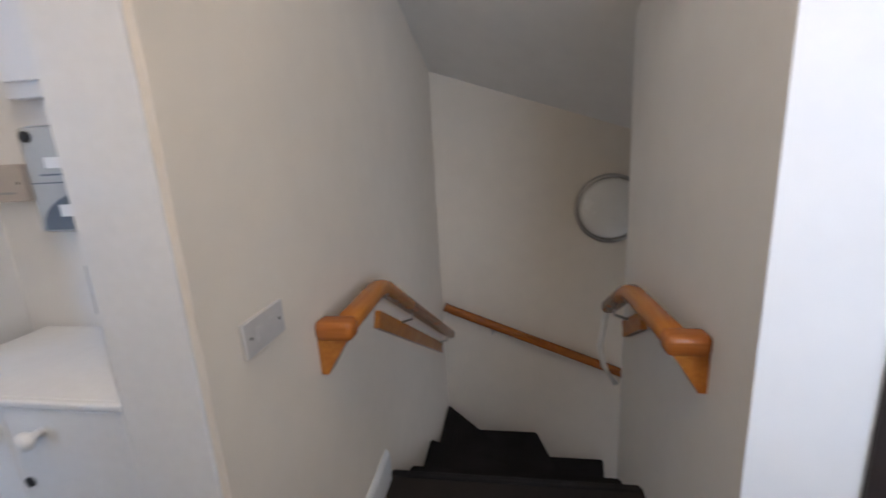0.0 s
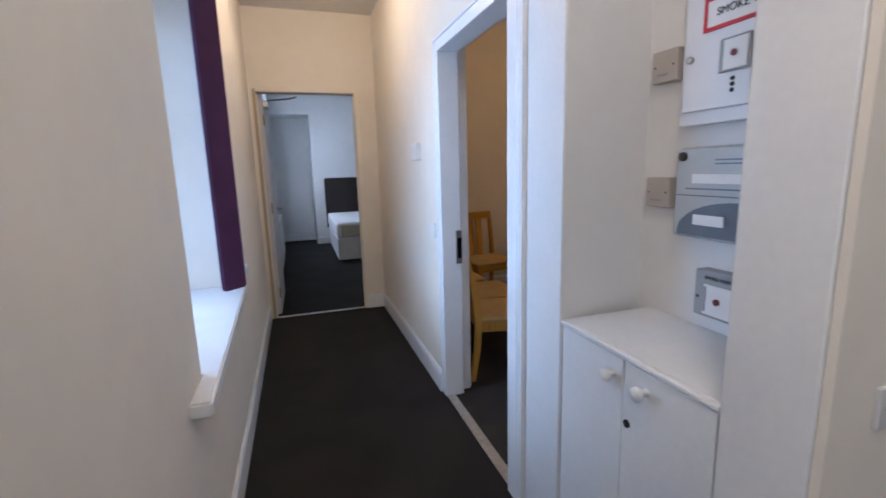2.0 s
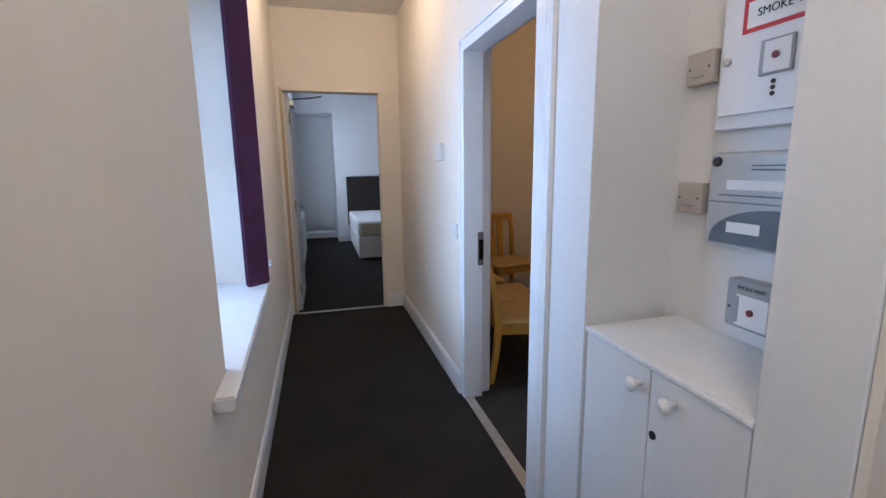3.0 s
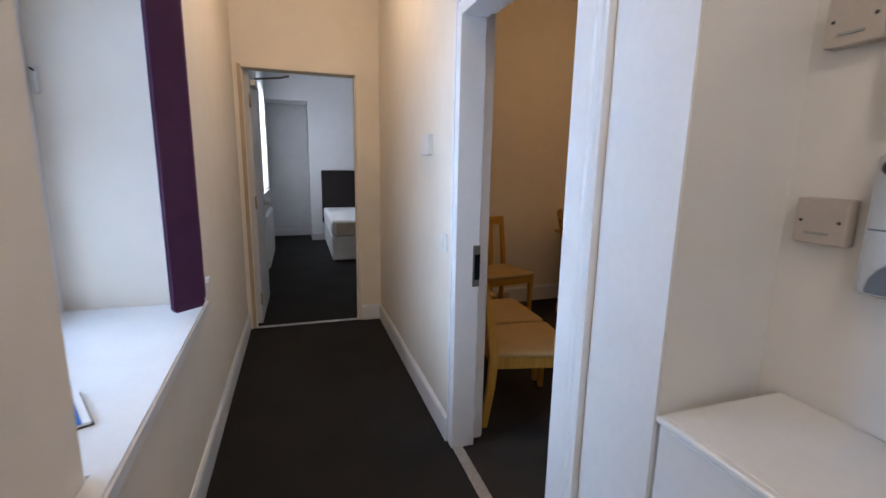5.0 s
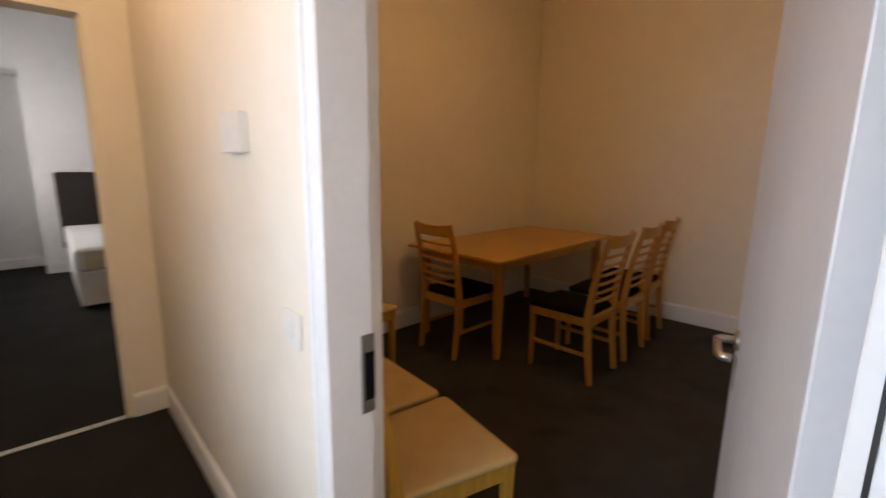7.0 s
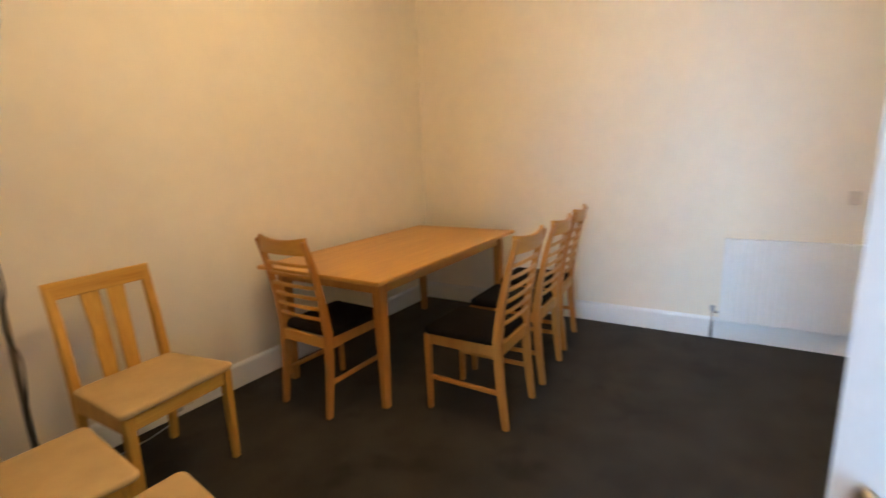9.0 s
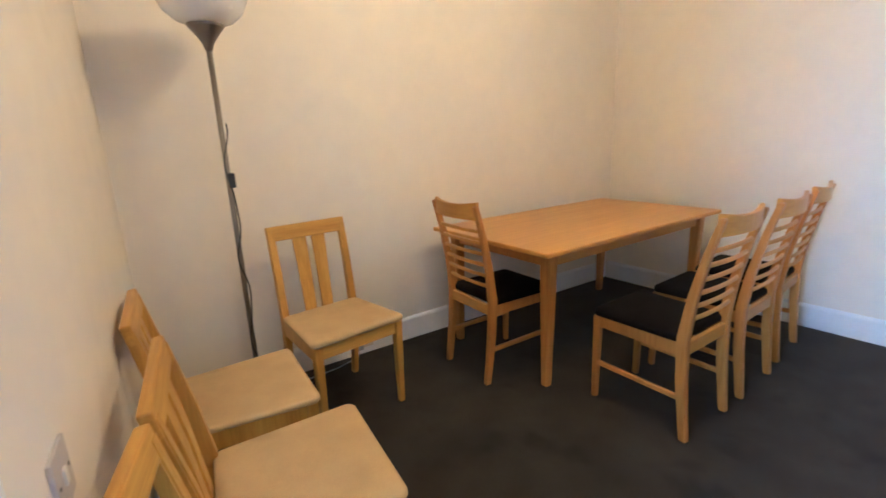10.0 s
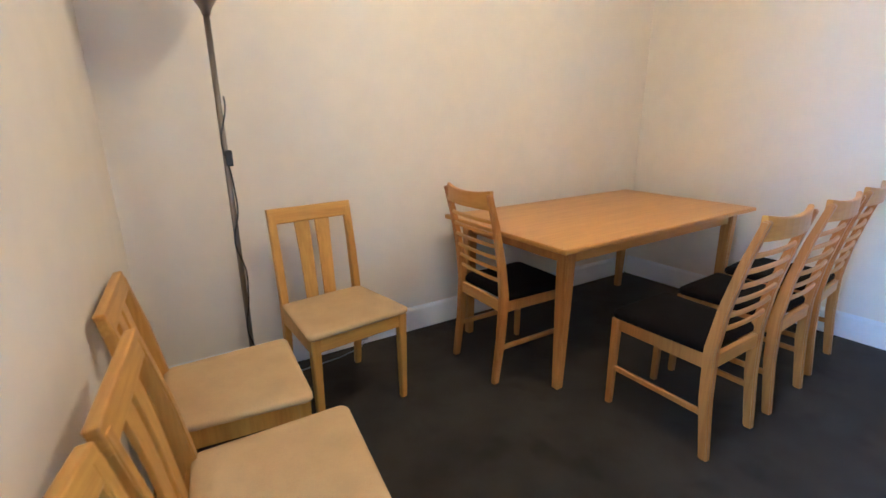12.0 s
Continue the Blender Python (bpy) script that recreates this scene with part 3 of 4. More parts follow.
part("architrave", architrave(D_Y0 + 0.012, 2.155, 0, 2.10), GLOSS, dd, "moulded white architrave")
part("architrave_inner", box(WALL_T, WALL_T + 0.017, D_Y1 + 0.005, D_Y1 + 0.100, 0, D_TOP + 0.07, 0.004), GLOSS, dd, "white architrave in the dining room")
part("architrave_inner_head", box(WALL_T, WALL_T + 0.017, D_Y0 - 0.06, D_Y1 + 0.005, D_TOP + 0.004, D_TOP + 0.07, 0.004), GLOSS, dd)
part("architrave_bead", box(-0.010, 0.0, D_Y1 - 0.016, D_Y1 + 0.004, 0.13, D_TOP + 0.014, 0.003), GLOSS, dd)
part("head_bead", box(-0.010, 0.0, D_Y0, D_Y1, D_TOP, D_TOP + 0.014, 0.003), GLOSS, dd)
keep = part("strike_plate", box(0.076, 0.1095, D_Y1 - 0.0690, D_Y1 - 0.0655, 0.80, 0.99, 0.001), DARKSTEEL, dd, "steel strike plate")
# no hole is cut; its darkness is a near-black block on the plate
part("latch_hole_shade", box(0.083, 0.1096, D_Y1 - 0.0697, D_Y1 - 0.0675, 0.832, 0.948), HOLESHADE, keep, "near-black block painted in for the latch opening's shade")
structure("threshold_dining", box(0.0, 0.05, D_Y0 + 0.03, D_Y1 - 0.03, 0.0, 0.008, 0.003), THRESH, "worn metal threshold strip under dining doorway", "threshold")


def lever_handle(parent, m, material):
    h = part("handle", moved(smooth(tube([(0, 0, 0), (0, -0.038, 0), (0.01, -0.047, 0), (0.115, -0.047, 0), (0.128, -0.042, 0), (0.132, -0.022, 0)], 0.0095, 10)), m), material, parent, "steel lever handle")
    part("rose", moved(smooth(lathe([(0.026, 0), (0.026, 0.006), (0.020, 0.010), (0.001, 0.010)], 24)), m @ pose(0, 0, 0, 90)), material, h)
    return h


def door_leaf(name, label, m, w, h, side):
    """A flush leaf, hinged at its origin, running along local +x."""
    d = tagged(new(name), label, "door", "", "structure")
    d.matrix_basis = m
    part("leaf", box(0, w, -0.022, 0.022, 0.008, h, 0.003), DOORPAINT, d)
    lever_handle(d, pose(w - 0.085, -0.022, 0.96) @ Matrix.Diagonal((-1, 1, 1, 1)), STEEL)
    lever_handle(d, pose(w - 0.085, 0.022, 0.95) @ Matrix.Diagonal((-1, -1, 1, 1)), STEEL)
    part("lock_case", box(w - 0.09, w - 0.055, 0.022, 0.025, 0.82, 0.90, 0.001), STEEL, d)
    for z in (0.22, 1.02, 1.80) if side else ():
        hg = part("hinge", smooth(lathe([(0.007, z - 0.05), (0.007, z + 0.05)], 10, -0.006, 0.022 * side)), BRASS, d, "worn brass hinge")
    return d


door_leaf("door_dining", "white painted flush door standing open into the dining room", pose(WALL_T - 0.02, D_Y0 + 0.068, 0, 0, 0, 17.6), 0.795, 1.955, 0)
door_leaf("door_bedroom", "white painted flush door standing open into the bedroom", pose(B_X0 + 0.049, END_Y + END_T - 0.016, 0, 0, 0, 89.3), 0.83, 2.015, -1)

bf = tagged(new("door_frame_bedroom"), "cream painted door lining with bare wood edge", "door frame", "", "structure")
part("jamb_hinge", box(B_X0 - 0.004, B_X0 + 0.026, END_Y + 0.004, END_Y + END_T + 0.004, 0, B_TOP, 0.003), TANJAMB, bf, "tan hinge jamb, bare wood tone with shade painted in")
part("jamb_lock", box(B_X1 - 0.026, B_X1 + 0.004, END_Y - 0.006, END_Y + END_T + 0.004, 0, B_TOP, 0.003), CREAM, bf)
part("head", box(B_X0 + 0.026, B_X1 - 0.026, END_Y - 0.006, END_Y + END_T + 0.004, B_TOP - 0.026, B_TOP, 0.003), CREAM, bf)
structure("threshold_bedroom", box(B_X0 + 0.03, B_X1 - 0.03, END_Y + 0.0, END_Y + 0.035, 0.0, 0.008, 0.003), THRESH, "pale metal threshold strip under bedroom doorway", "threshold")
for z in (0.24, 1.00, 1.78):
    hp = part("hinge_leaf", box(B_X0 + 0.0255, B_X0 + 0.0275, END_Y + 0.074, END_Y + 0.106, z - 0.05, z + 0.05), BRASS, bf, "worn brass hinge leaf")
    for dz in (-0.034, 0.0, 0.034):
        part("screw", moved(lathe([(0.004, 0), (0.004, 0.0008), (0.001, 0.001)], 8), pose(B_X0 + 0.0275, END_Y + 0.086, z + dz, 0, 90, 0)), DARKSTEEL, hp)
part("stop", box(B_X0 + 0.026, B_X0 + 0.036, END_Y + 0.020, END_Y + 0.062, 0, B_TOP - 0.036, 0.002), CREAM, bf)
part("stop", box(B_X1 - 0.036, B_X1 - 0.026, END_Y + 0.020, END_Y + 0.062, 0, B_TOP - 0.036, 0.002), CREAM, bf)
closer = thing("door_closer", "grey metal door closer arm above bedroom door", "door closer")
part("body", box(B_X0 + 0.072, B_X0 + 0.112, END_Y + END_T + 0.04, END_Y + END_T + 0.26, 1.92, 1.97, 0.004), STEEL, closer)
part("arm", smooth(tube([(B_X0 + 0.10, END_Y + END_T + 0.12, 1.985), (B_X0 + 0.30, END_Y + END_T + 0.05, 1.995), (B_X0 + 0.36, END_Y + END_T + 0.012, 2.005)], 0.008)), DARKSTEEL, closer)

# ---- alcove cupboard and fire panels ----
cup = thing("alcove_cupboard", "white painted low cupboard built into the alcove", "cupboard")
part("carcass", box(0.024, A_BACK - 0.002, A_Y0 + 0.003, A_Y1 - 0.003, 0.0, COUNTER - 0.016), WHITEWALL, cup)
part("plinth", box(0.006, 0.024, A_Y0 + 0.003, A_Y1 - 0.003, 0.0, 0.09), GLOSS, cup)
for y0, y1, ky, lab in ((A_Y0 + 0.006, 1.653, 1.575, True), (1.657, A_Y1 - 0.006, 1.690, False)):
    d = part("cupboard_door", box(0.002, 0.022, y0, y1, 0.095, COUNTER - 0.0175, 0.003), GLOSS, cup)
    part("knob", moved(smooth(lathe([(0.009, 0), (0.008, 0.012), (0.012, 0.018), (0.0185, 0.026), (0.0185, 0.033), (0.012, 0.039), (0.001, 0.041)], 20)), pose(0.002, ky, 0.795, 0, -90, 0)), GLOSS, d, "round white painted knob")
    if lab:
        part("keyhole", moved(lathe([(0.011, 0), (0.011, 0.003), (0.001, 0.0035)], 16), pose(0.002, 1.634, 0.68, 0, -90, 0)), BLACKPLASTIC, d, "small dark cam lock")
top = thing("counter_top", "white painted shelf top over the alcove cupboard", "shelf")
part("board", box(0.012, A_BACK - 0.001, A_Y0 + 0.001, A_Y1 - 0.001, COUNTER - 0.014, COUNTER, 0.002), GLOSS, top)
part("front_lipping", box(-0.004, 0.012, A_Y0 + 0.001, A_Y1 - 0.001, COUNTER - 0.0145, COUNTER + 0.0005, 0.004), GLOSS, top, "rounded white front edge")

fp = thing("smoke_vent_controller", "white metal smoke vent control panel on alcove wall", "control panel")
PX = A_BACK - 0.045
part("case", box(PX + 0.012, A_BACK, 1.418, 1.826, 1.432, 1.94, 0.004), PANELMETAL, fp)
cover = part("front_door", box(PX, PX + 0.011, 1.424, 1.810, 1.467, 1.935, 0.003), PANELMETAL, fp)
bm = bmesh.new()
SY0, SY1, SZ0, SZ1 = 1.475, 1.752, 1.660, 1.742
for b in ((SY0, SY1, SZ0, SZ0 + 0.010), (SY0, SY1, SZ1 - 0.010, SZ1), (SY0, SY0 + 0.010, SZ0 + 0.01, SZ1 - 0.01), (SY1 - 0.010, SY1, SZ0 + 0.01, SZ1 - 0.01)):
    add_box(bm, PX - 0.003, PX, *b)
part("sign_border", bm, RED, cover, "red printed border")
part("sign_face", box(PX - 0.0015, PX, SY0 + 0.01, SY1 - 0.01, SZ0 + 0.01, SZ1 - 0.01), PAPER, cover)
FACE = Matrix(((0, 0, -1, 0), (-1, 0, 0, 0), (0, 1, 0, 0), (0, 0, 0, 1)))   # local x -> -y, y -> z, z -> -x
letters("SMOKE VENT", 0.027, Matrix.Translation((PX - 0.0025, SY1 - 0.118, (SZ0 + SZ1) / 2)) @ FACE, BLACKPLASTIC, cover)
wn_ = part("call_window", box(PX - 0.006, PX, 1.612, 1.696, 1.550, 1.632, 0.003), GREYPLASTIC, cover, "grey framed call button window")
part("call_plate", box(PX - 0.008, PX - 0.005, 1.618, 1.682, 1.556, 1.626), PAPER, wn_)
part("call_button", moved(lathe([(0.008, 0), (0.008, 0.004), (0.002, 0.005)], 16), pose(PX - 0.008, 1.652, 1.592, 0, -90, 0)), DARKRED, wn_, "dark red button")
for i, z in enumerate((1.534, 1.520, 1.506)):
    part("indicator", moved(lathe([(0.0055, 0), (0.0055, 0.003), (0.001, 0.004)], 10), pose(PX, 1.657, z, 0, -90, 0)), BLACKPLASTIC, cover)
part("cam_lock", moved(smooth(lathe([(0.010, 0), (0.010, 0.008), (0.004, 0.010), (0.001, 0.010)], 16)), pose(PX, 1.787, 1.602, 0, -90, 0)), STEEL, cover, "steel cam lock")

gu = thing("consumer_unit", "grey plastic consumer unit with translucent cover", "fuse box")
part("base", box(A_BACK - 0.022, A_BACK, 1.418, 1.822, 1.120, 1.374, 0.006), GREYPLASTIC, gu)
cv = part("cover", box(A_BACK - 0.042, A_BACK - 0.020, 1.422, 1.818, 1.124, 1.370, 0.008), SMOKED, gu, "translucent grey cover")
CX = A_BACK - 0.042
arc = [(1.800, 1.130)] + [(1.612 + 0.188 * math.cos(math.pi * i / 16), 1.140 + 0.088 * math.sin(math.pi * i / 16)) for i in range(17)] + [(1.424, 1.130)]
bm = loft([[(CX - 0.0015, y, z) for y, z in arc], [(CX + 0.002, y, z) for y, z in arc]])
part("lower_flap", bm, SLATE, cv, "dark blue-grey arched flap")
part("label_strip", box(CX - 0.003, CX + 0.001, 1.470, 1.757, 1.275, 1.300), PAPER, cv, "white printed label strip")
part("label_tag", box(CX - 0.004, CX + 0.001, 1.650, 1.745, 1.162, 1.190), PAPER, cv, "white paper tag")
part("print_line", box(CX - 0.002, CX + 0.001, 1.43, 1.81, 1.240, 1.243), SLATE, cv)
part("switch_knob", moved(smooth(lathe([(0.013, 0), (0.013, 0.008), (0.008, 0.010), (0.001, 0.010)], 16)), pose(CX + 0.001, 1.792, 1.348, 0, -90, 0)), BLACKPLASTIC, cv, "round black lock")
for y0, y1, z in ((1.52, 1.69, 1.335), (1.56, 1.69, 1.325), (1.60, 1.78, 1.258), (1.50, 1.57, 1.258)):
    part("print_line", box(CX - 0.0012, CX + 0.001, y0, y1, z, z + 0.004), SLATE, cv)
bm = bmesh.new()
for i in range(8):
    add_box(bm, CX - 0.003, CX + 0.001, 1.45 + i * 0.022, 1.465 + i * 0.022, 1.135 + 0.003 * (i % 2), 1.160)
part("breaker_row", bm, SLATE, cv)

cp = thing("smoke_vent_call_point", "grey wall box with white call button panel", "call point")
QX = A_BACK - 0.045
cbox = part("case", box(QX, A_BACK, 1.583, 1.724, 0.911, 1.042, 0.006), GREYPLASTIC, cp)
part("face", box(QX - 0.003, QX + 0.001, 1.602, 1.692, 0.920, 1.004, 0.002), PAPER, cbox)
part("side_bar", box(QX - 0.005, QX + 0.001, 1.683, 1.695, 0.928, 0.998), GREYPLASTIC, cbox)
part("button", moved(lathe([(0.009, 0), (0.009, 0.004), (0.001, 0.005)], 16), pose(QX - 0.003, 1.648, 0.962, 0, -90, 0)), DARKRED, cbox, "dark red button")
part("keyhole", moved(lathe([(0.004, 0), (0.004, 0.002), (0.001, 0.002)], 10), pose(QX, 1.711, 0.965, 0, -90, 0)), BLACKPLASTIC, cbox)
letters("SMOKE VENT", 0.0135, Matrix.Translation((QX - 0.001, 1.652, 1.022)) @ FACE, BLACKPLASTIC, cbox)

for z, g in ((1.612, 0), (1.244, 1)):
    sp = plate("fused_spur", "beige plastic fused spur switch, alcove shade in its colour", "switched spur", pose(A_BACK, 1.897, z, 0, 0, -90), 0.094, 0.090, 0.030, False, True, "alcove spur switches", GREYBEIGE)
    part("rocker", box(-0.024, 0.018, -0.0325, -0.029, -0.026, -0.021), GREYPLASTIC, sp)

# ---- corridor window ----
win = tagged(new("window_1"), "white painted sash window in deep recess", "window", "", "structure")
WX = -1.60
bm = bmesh.new()
for b in ((WIN_Y0, WIN_Y0 + 0.06, SILL, WIN_TOP), (WIN_Y1 - 0.06, WIN_Y1, SILL, WIN_TOP), (WIN_Y0 + 0.06, WIN_Y1 - 0.06, SILL, SILL + 0.07), (WIN_Y0 + 0.06, WIN_Y1 - 0.06, WIN_TOP - 0.06, WIN_TOP), (WIN_Y0 + 0.06, WIN_Y1 - 0.06, 1.50, 1.55)):
    add_box(bm, WX - 0.06, WX, *b)
part("window_frame", bm, GLOSS, win)
for z0, z1 in ((SILL + 0.07, 1.50), (1.55, WIN_TOP - 0.06)):
    g = part("pane", box(WX - 0.034, WX - 0.028, WIN_Y0 + 0.06, WIN_Y1 - 0.06, z0, z1), CLEAR, win)
    g.visible_shadow = False
bm = prism([(-1.695, WIN_Y0 + 0.002), (-1.081, WIN_Y0 + 0.002), (-1.081, WIN_Y0 - 0.195), (-1.018, WIN_Y0 - 0.195),
            (-1.064, WIN_Y1 + 0.03), (-1.081, WIN_Y1 + 0.03), (-1.081, WIN_Y1 - 0.002), (-1.695, WIN_Y1 - 0.002)], SILL - 0.034, SILL + 0.013, 0.007)
part("window_sill", bm, GLOSS, win, "white gloss window board with rounded nosing")
# landing window is out of view, added to hold the landing's lamp
for name, y0, y1 in (("window_2", -1.05, 0.15),):
    w2 = tagged(new(name), "unseen white painted window added to light the landing", "window", "", "structure")
    bm = bmesh.new()
    for b in ((y0, y0 + 0.06, 0.9, 2.2), (y1 - 0.06, y1, 0.9, 2.2), (y0 + 0.06, y1 - 0.06, 0.9, 0.97), (y0 + 0.06, y1 - 0.06, 2.14, 2.2)):
        add_box(bm, WX - 0.06, WX, *b)
    part("window_frame", bm, GLOSS, w2)
    part("pane", box(WX - 0.034, WX - 0.028, y0 + 0.06, y1 - 0.06, 0.97, 2.14), CLEAR, w2).visible_shadow = False
w3 = tagged(new("window_3"), "white painted bedroom window behind net curtain", "window", "", "structure")
bm = bmesh.new()
for b in ((7.75, 7.81, 0.92, 2.80), (9.04, 9.1, 0.92, 2.80), (7.81, 9.04, 0.92, 1.0), (7.81, 9.04, 2.74, 2.80), (7.81, 9.04, 1.84, 1.88)):
    add_box(bm, -1.56, -1.51, *b)
part("window_frame", bm, GLOSS, w3)
part("window_sill", box(-1.50, -1.085, 7.70, 9.15, 0.895, 0.92, 0.006), GLOSS, w3, "white window board")
part("pane", box(-1.54, -1.535, 7.81, 9.04, 1.0, 2.74), CLEAR, w3).visible_shadow = False

blind = thing("vertical_blind", "purple fabric vertical blind slats stacked at the window edge", "window blind")
for i in range(4):
    m = pose(-1.095 - 0.006 * i, WIN_Y1 - 0.185 + 0.007 * i, 0, 0, 0, 44 + 2.5 * (i % 2))
    part("slat", moved(box(-0.064, 0.064, -0.0012, 0.0012, SILL + 0.045, 2.30), m), PURPLE, blind)
    part("slat_weight", moved(box(-0.056, 0.056, -0.003, 0.003, SILL + 0.035, SILL + 0.062), m), PURPLE, blind)
for i in range(2):
    m = pose(-1.074 + 0.004 * i, WIN_Y1 - 0.105 + 0.008 * i, 0, 0, 0, 84 - 3 * i)
    part("slat", moved(box(-0.052, 0.052, -0.0012, 0.0012, SILL + 0.055, 2.30), m), PURPLE, blind)
    part("slat_weight", moved(box(-0.046, 0.046, -0.003, 0.003, SILL + 0.045, SILL + 0.070), m), PURPLE, blind)
part("head_rail", box(-1.16, -1.09, WIN_Y0 + 0.01, WIN_Y1 - 0.01, 2.30, 2.345, 0.004), GLOSS, blind)
chain = part("bottom_chain", smooth(tube([(-1.050, WIN_Y1 - 0.03, SILL + 0.115), (-1.046, WIN_Y1 - 0.06, SILL + 0.085), (-1.048, WIN_Y1 - 0.09, SILL + 0.060), (-1.056, WIN_Y1 - 0.13, SILL + 0.045)], 0.0022, 6)), PLASTIC, blind, "white bead chain")
for i in range(9):
    u = i / 8
    bead = [(0.0008, -0.0042), (0.0036, -0.0022), (0.0043, 0.0), (0.0036, 0.0022), (0.0008, 0.0042)]
    part("bead", smooth(moved(lathe(bead, 10), pose(-1.046 - 0.010 * (2 * u - 0.7) ** 2, WIN_Y1 - 0.03 - 0.10 * u, SILL + 0.115 - 0.075 * u ** 0.8))), PLASTIC, chain)
part("chain_clip", box(-1.060, -1.044, WIN_Y1 - 0.036, WIN_Y1 - 0.006, SILL + 0.105, SILL + 0.130, 0.003), PLASTIC, blind, "white plastic chain clip")

cleat = thing("cord_cleat", "white plastic cord cleat on window reveal", "cord cleat")
part("body", box(-1.585, -1.570, WIN_Y1 - 0.02, WIN_Y1, 1.58, 1.68, 0.004), PLASTIC, cleat)
part("hook", smooth(tube([(-1.577, WIN_Y1 - 0.015, 1.66), (-1.577, WIN_Y1 - 0.045, 1.665)], 0.004)), BLACKPLASTIC, cleat)

book = thing("booklet", "blue and white booklet lying on the window sill", "booklet", m=pose(-1.252, 2.522, SILL + 0.013, 0, 0, 28))
part("pages", box(-0.07, 0.07, -0.10, 0.10, 0.0042, 0.0105), PAPER, book)
part("cover", box(-0.072, 0.052, -0.102, 0.102, 0.0105, 0.0125), BLUEPRINT, book, "glossy blue cover")
# black sheet a little larger than the pages imitates the shadow edge
part("shadow_edge", box(-0.073, 0.074, -0.103, 0.103, 0.0, 0.004), BLACKPLASTIC, book, "dark edge painted in for the booklet's shadow")

# ---- bedroom ----
bed = thing("divan_bed", "single divan bed with white base and dark headboard, unmade", "bed")
BX0, BX1, BY0, BY1 = -0.24, 0.70, 7.42, 9.36
part("divan_base", box(BX0, BX1, BY0, BY1, 0.04, 0.36, 0.015), DIVAN, bed)
part("mattress", box(BX0 - 0.005, BX1 + 0.005, BY0 - 0.01, BY1, 0.36, 0.58, 0.045, 3), DIVAN, bed)
part("mattress_border", box(BX0 + 0.06, BX1 - 0.06, BY0 - 0.016, BY0 + 0.02, 0.385, 0.555, 0.006), MATTRESS, bed, "cream mattress border")
part("headboard", box(BX0 - 0.02, BX1 + 0.02, BY1, BY1 + 0.07, 0.30, 1.22, 0.025, 3), HEADBOARD, bed, "dark brown padded headboard")
for x in (BX0 + 0.08, BX1 - 0.08):
    for y in (BY0 + 0.1, BY1 - 0.1):
        part("castor", lathe([(0.02, 0.0), (0.02, 0.045)], 12, x, y), BLACKPLASTIC, bed)

net = thing("net_curtain", "white net curtain glowing with daylight at bedroom window", "curtain")
rings = []
for z in (0.95, 2.86):
    row = [(-1.115 + 0.018 * math.sin(i * 1.9), 7.70 + i * 0.028, z) for i in range(52)]
    rings.append(row + [(x - 0.003, y, z) for x, y, z in row[::-1]])
part("fabric", smooth(loft(rings)), NET, net)
part("rail", tube([(-1.115, 7.6, 2.87), (-1.115, 9.25, 2.87)], 0.012), GLOSS, net)


def radiator(name, label, m, w, h, z0, out=0.0):
    """A panel radiator hung on local y = 0, facing local -y, running along local x from 0."""
    r = thing(name, label, "radiator", m=m)
    k = int(w / 0.04)
    front = []
    for i in range(k):
        x = 0.02 + i * (w - 0.04) / (k - 1)
        front += [(x - 0.014, -0.074 - out), (x - 0.010, -0.0785 - out), (x + 0.010, -0.0785 - out), (x + 0.014, -0.074 - out)]
    bm = prism([(0, -0.074 - out)] + front + [(w, -0.074 - out), (w, -0.060 - out), (0, -0.060 - out)], z0, z0 + h)
    part("panel", bm, GLOSS, r)
    part("top_grille", box(-0.004, w + 0.004, -0.080 - out, -0.030 - out, z0 + h - 0.004, z0 + h + 0.010, 0.004), GLOSS, r)
    part("end_cap", box(-0.006, 0.0, -0.080 - out, -0.030 - out, z0 + 0.02, z0 + h, 0.002), GLOSS, r)
    part("end_cap", box(w, w + 0.006, -0.080 - out, -0.030 - out, z0 + 0.02, z0 + h, 0.002), GLOSS, r)
    v = part("valve", smooth(tube([(0.0, -0.055 - out, z0 + 0.05), (-0.035, -0.055 - out, z0 + 0.05), (-0.045, -0.055 - out, z0 + 0.04), (-0.045, -0.055 - out, 0.0)], 0.009)), CHROME, r, "chrome valve and pipe")
    part("valve_cap", smooth(lathe([(0.013, z0 + 0.055), (0.014, z0 + 0.09), (0.008, z0 + 0.095)], 12, -0.045, -0.055 - out)), GREYPLASTIC, v)
    for x in (0.12, w - 0.12):
        part("wall_bracket", box(x - 0.015, x + 0.015, -0.060 - out, 0.0, z0 + 0.1, z0 + h - 0.1), GLOSS, r)
    return r


radiator("panel_radiator", "white panel radiator under bedroom window", pose(-1.14, 6.66, 0, 0, 0, 90), 1.2, 0.58, 0.14, 0.07)
EAST = math.degrees(math.atan2(3.96 - 3.63, 5.29 - 1.20))
radiator("panel_radiator", "white panel radiator on magnolia dining room wall", pose(3.63 + (5.29 - 2.86) * (0.33 / 4.09), 2.86, 0, 0, 0, -90 + EAST), 0.95, 0.56, 0.155)

# ---- dining furniture ----


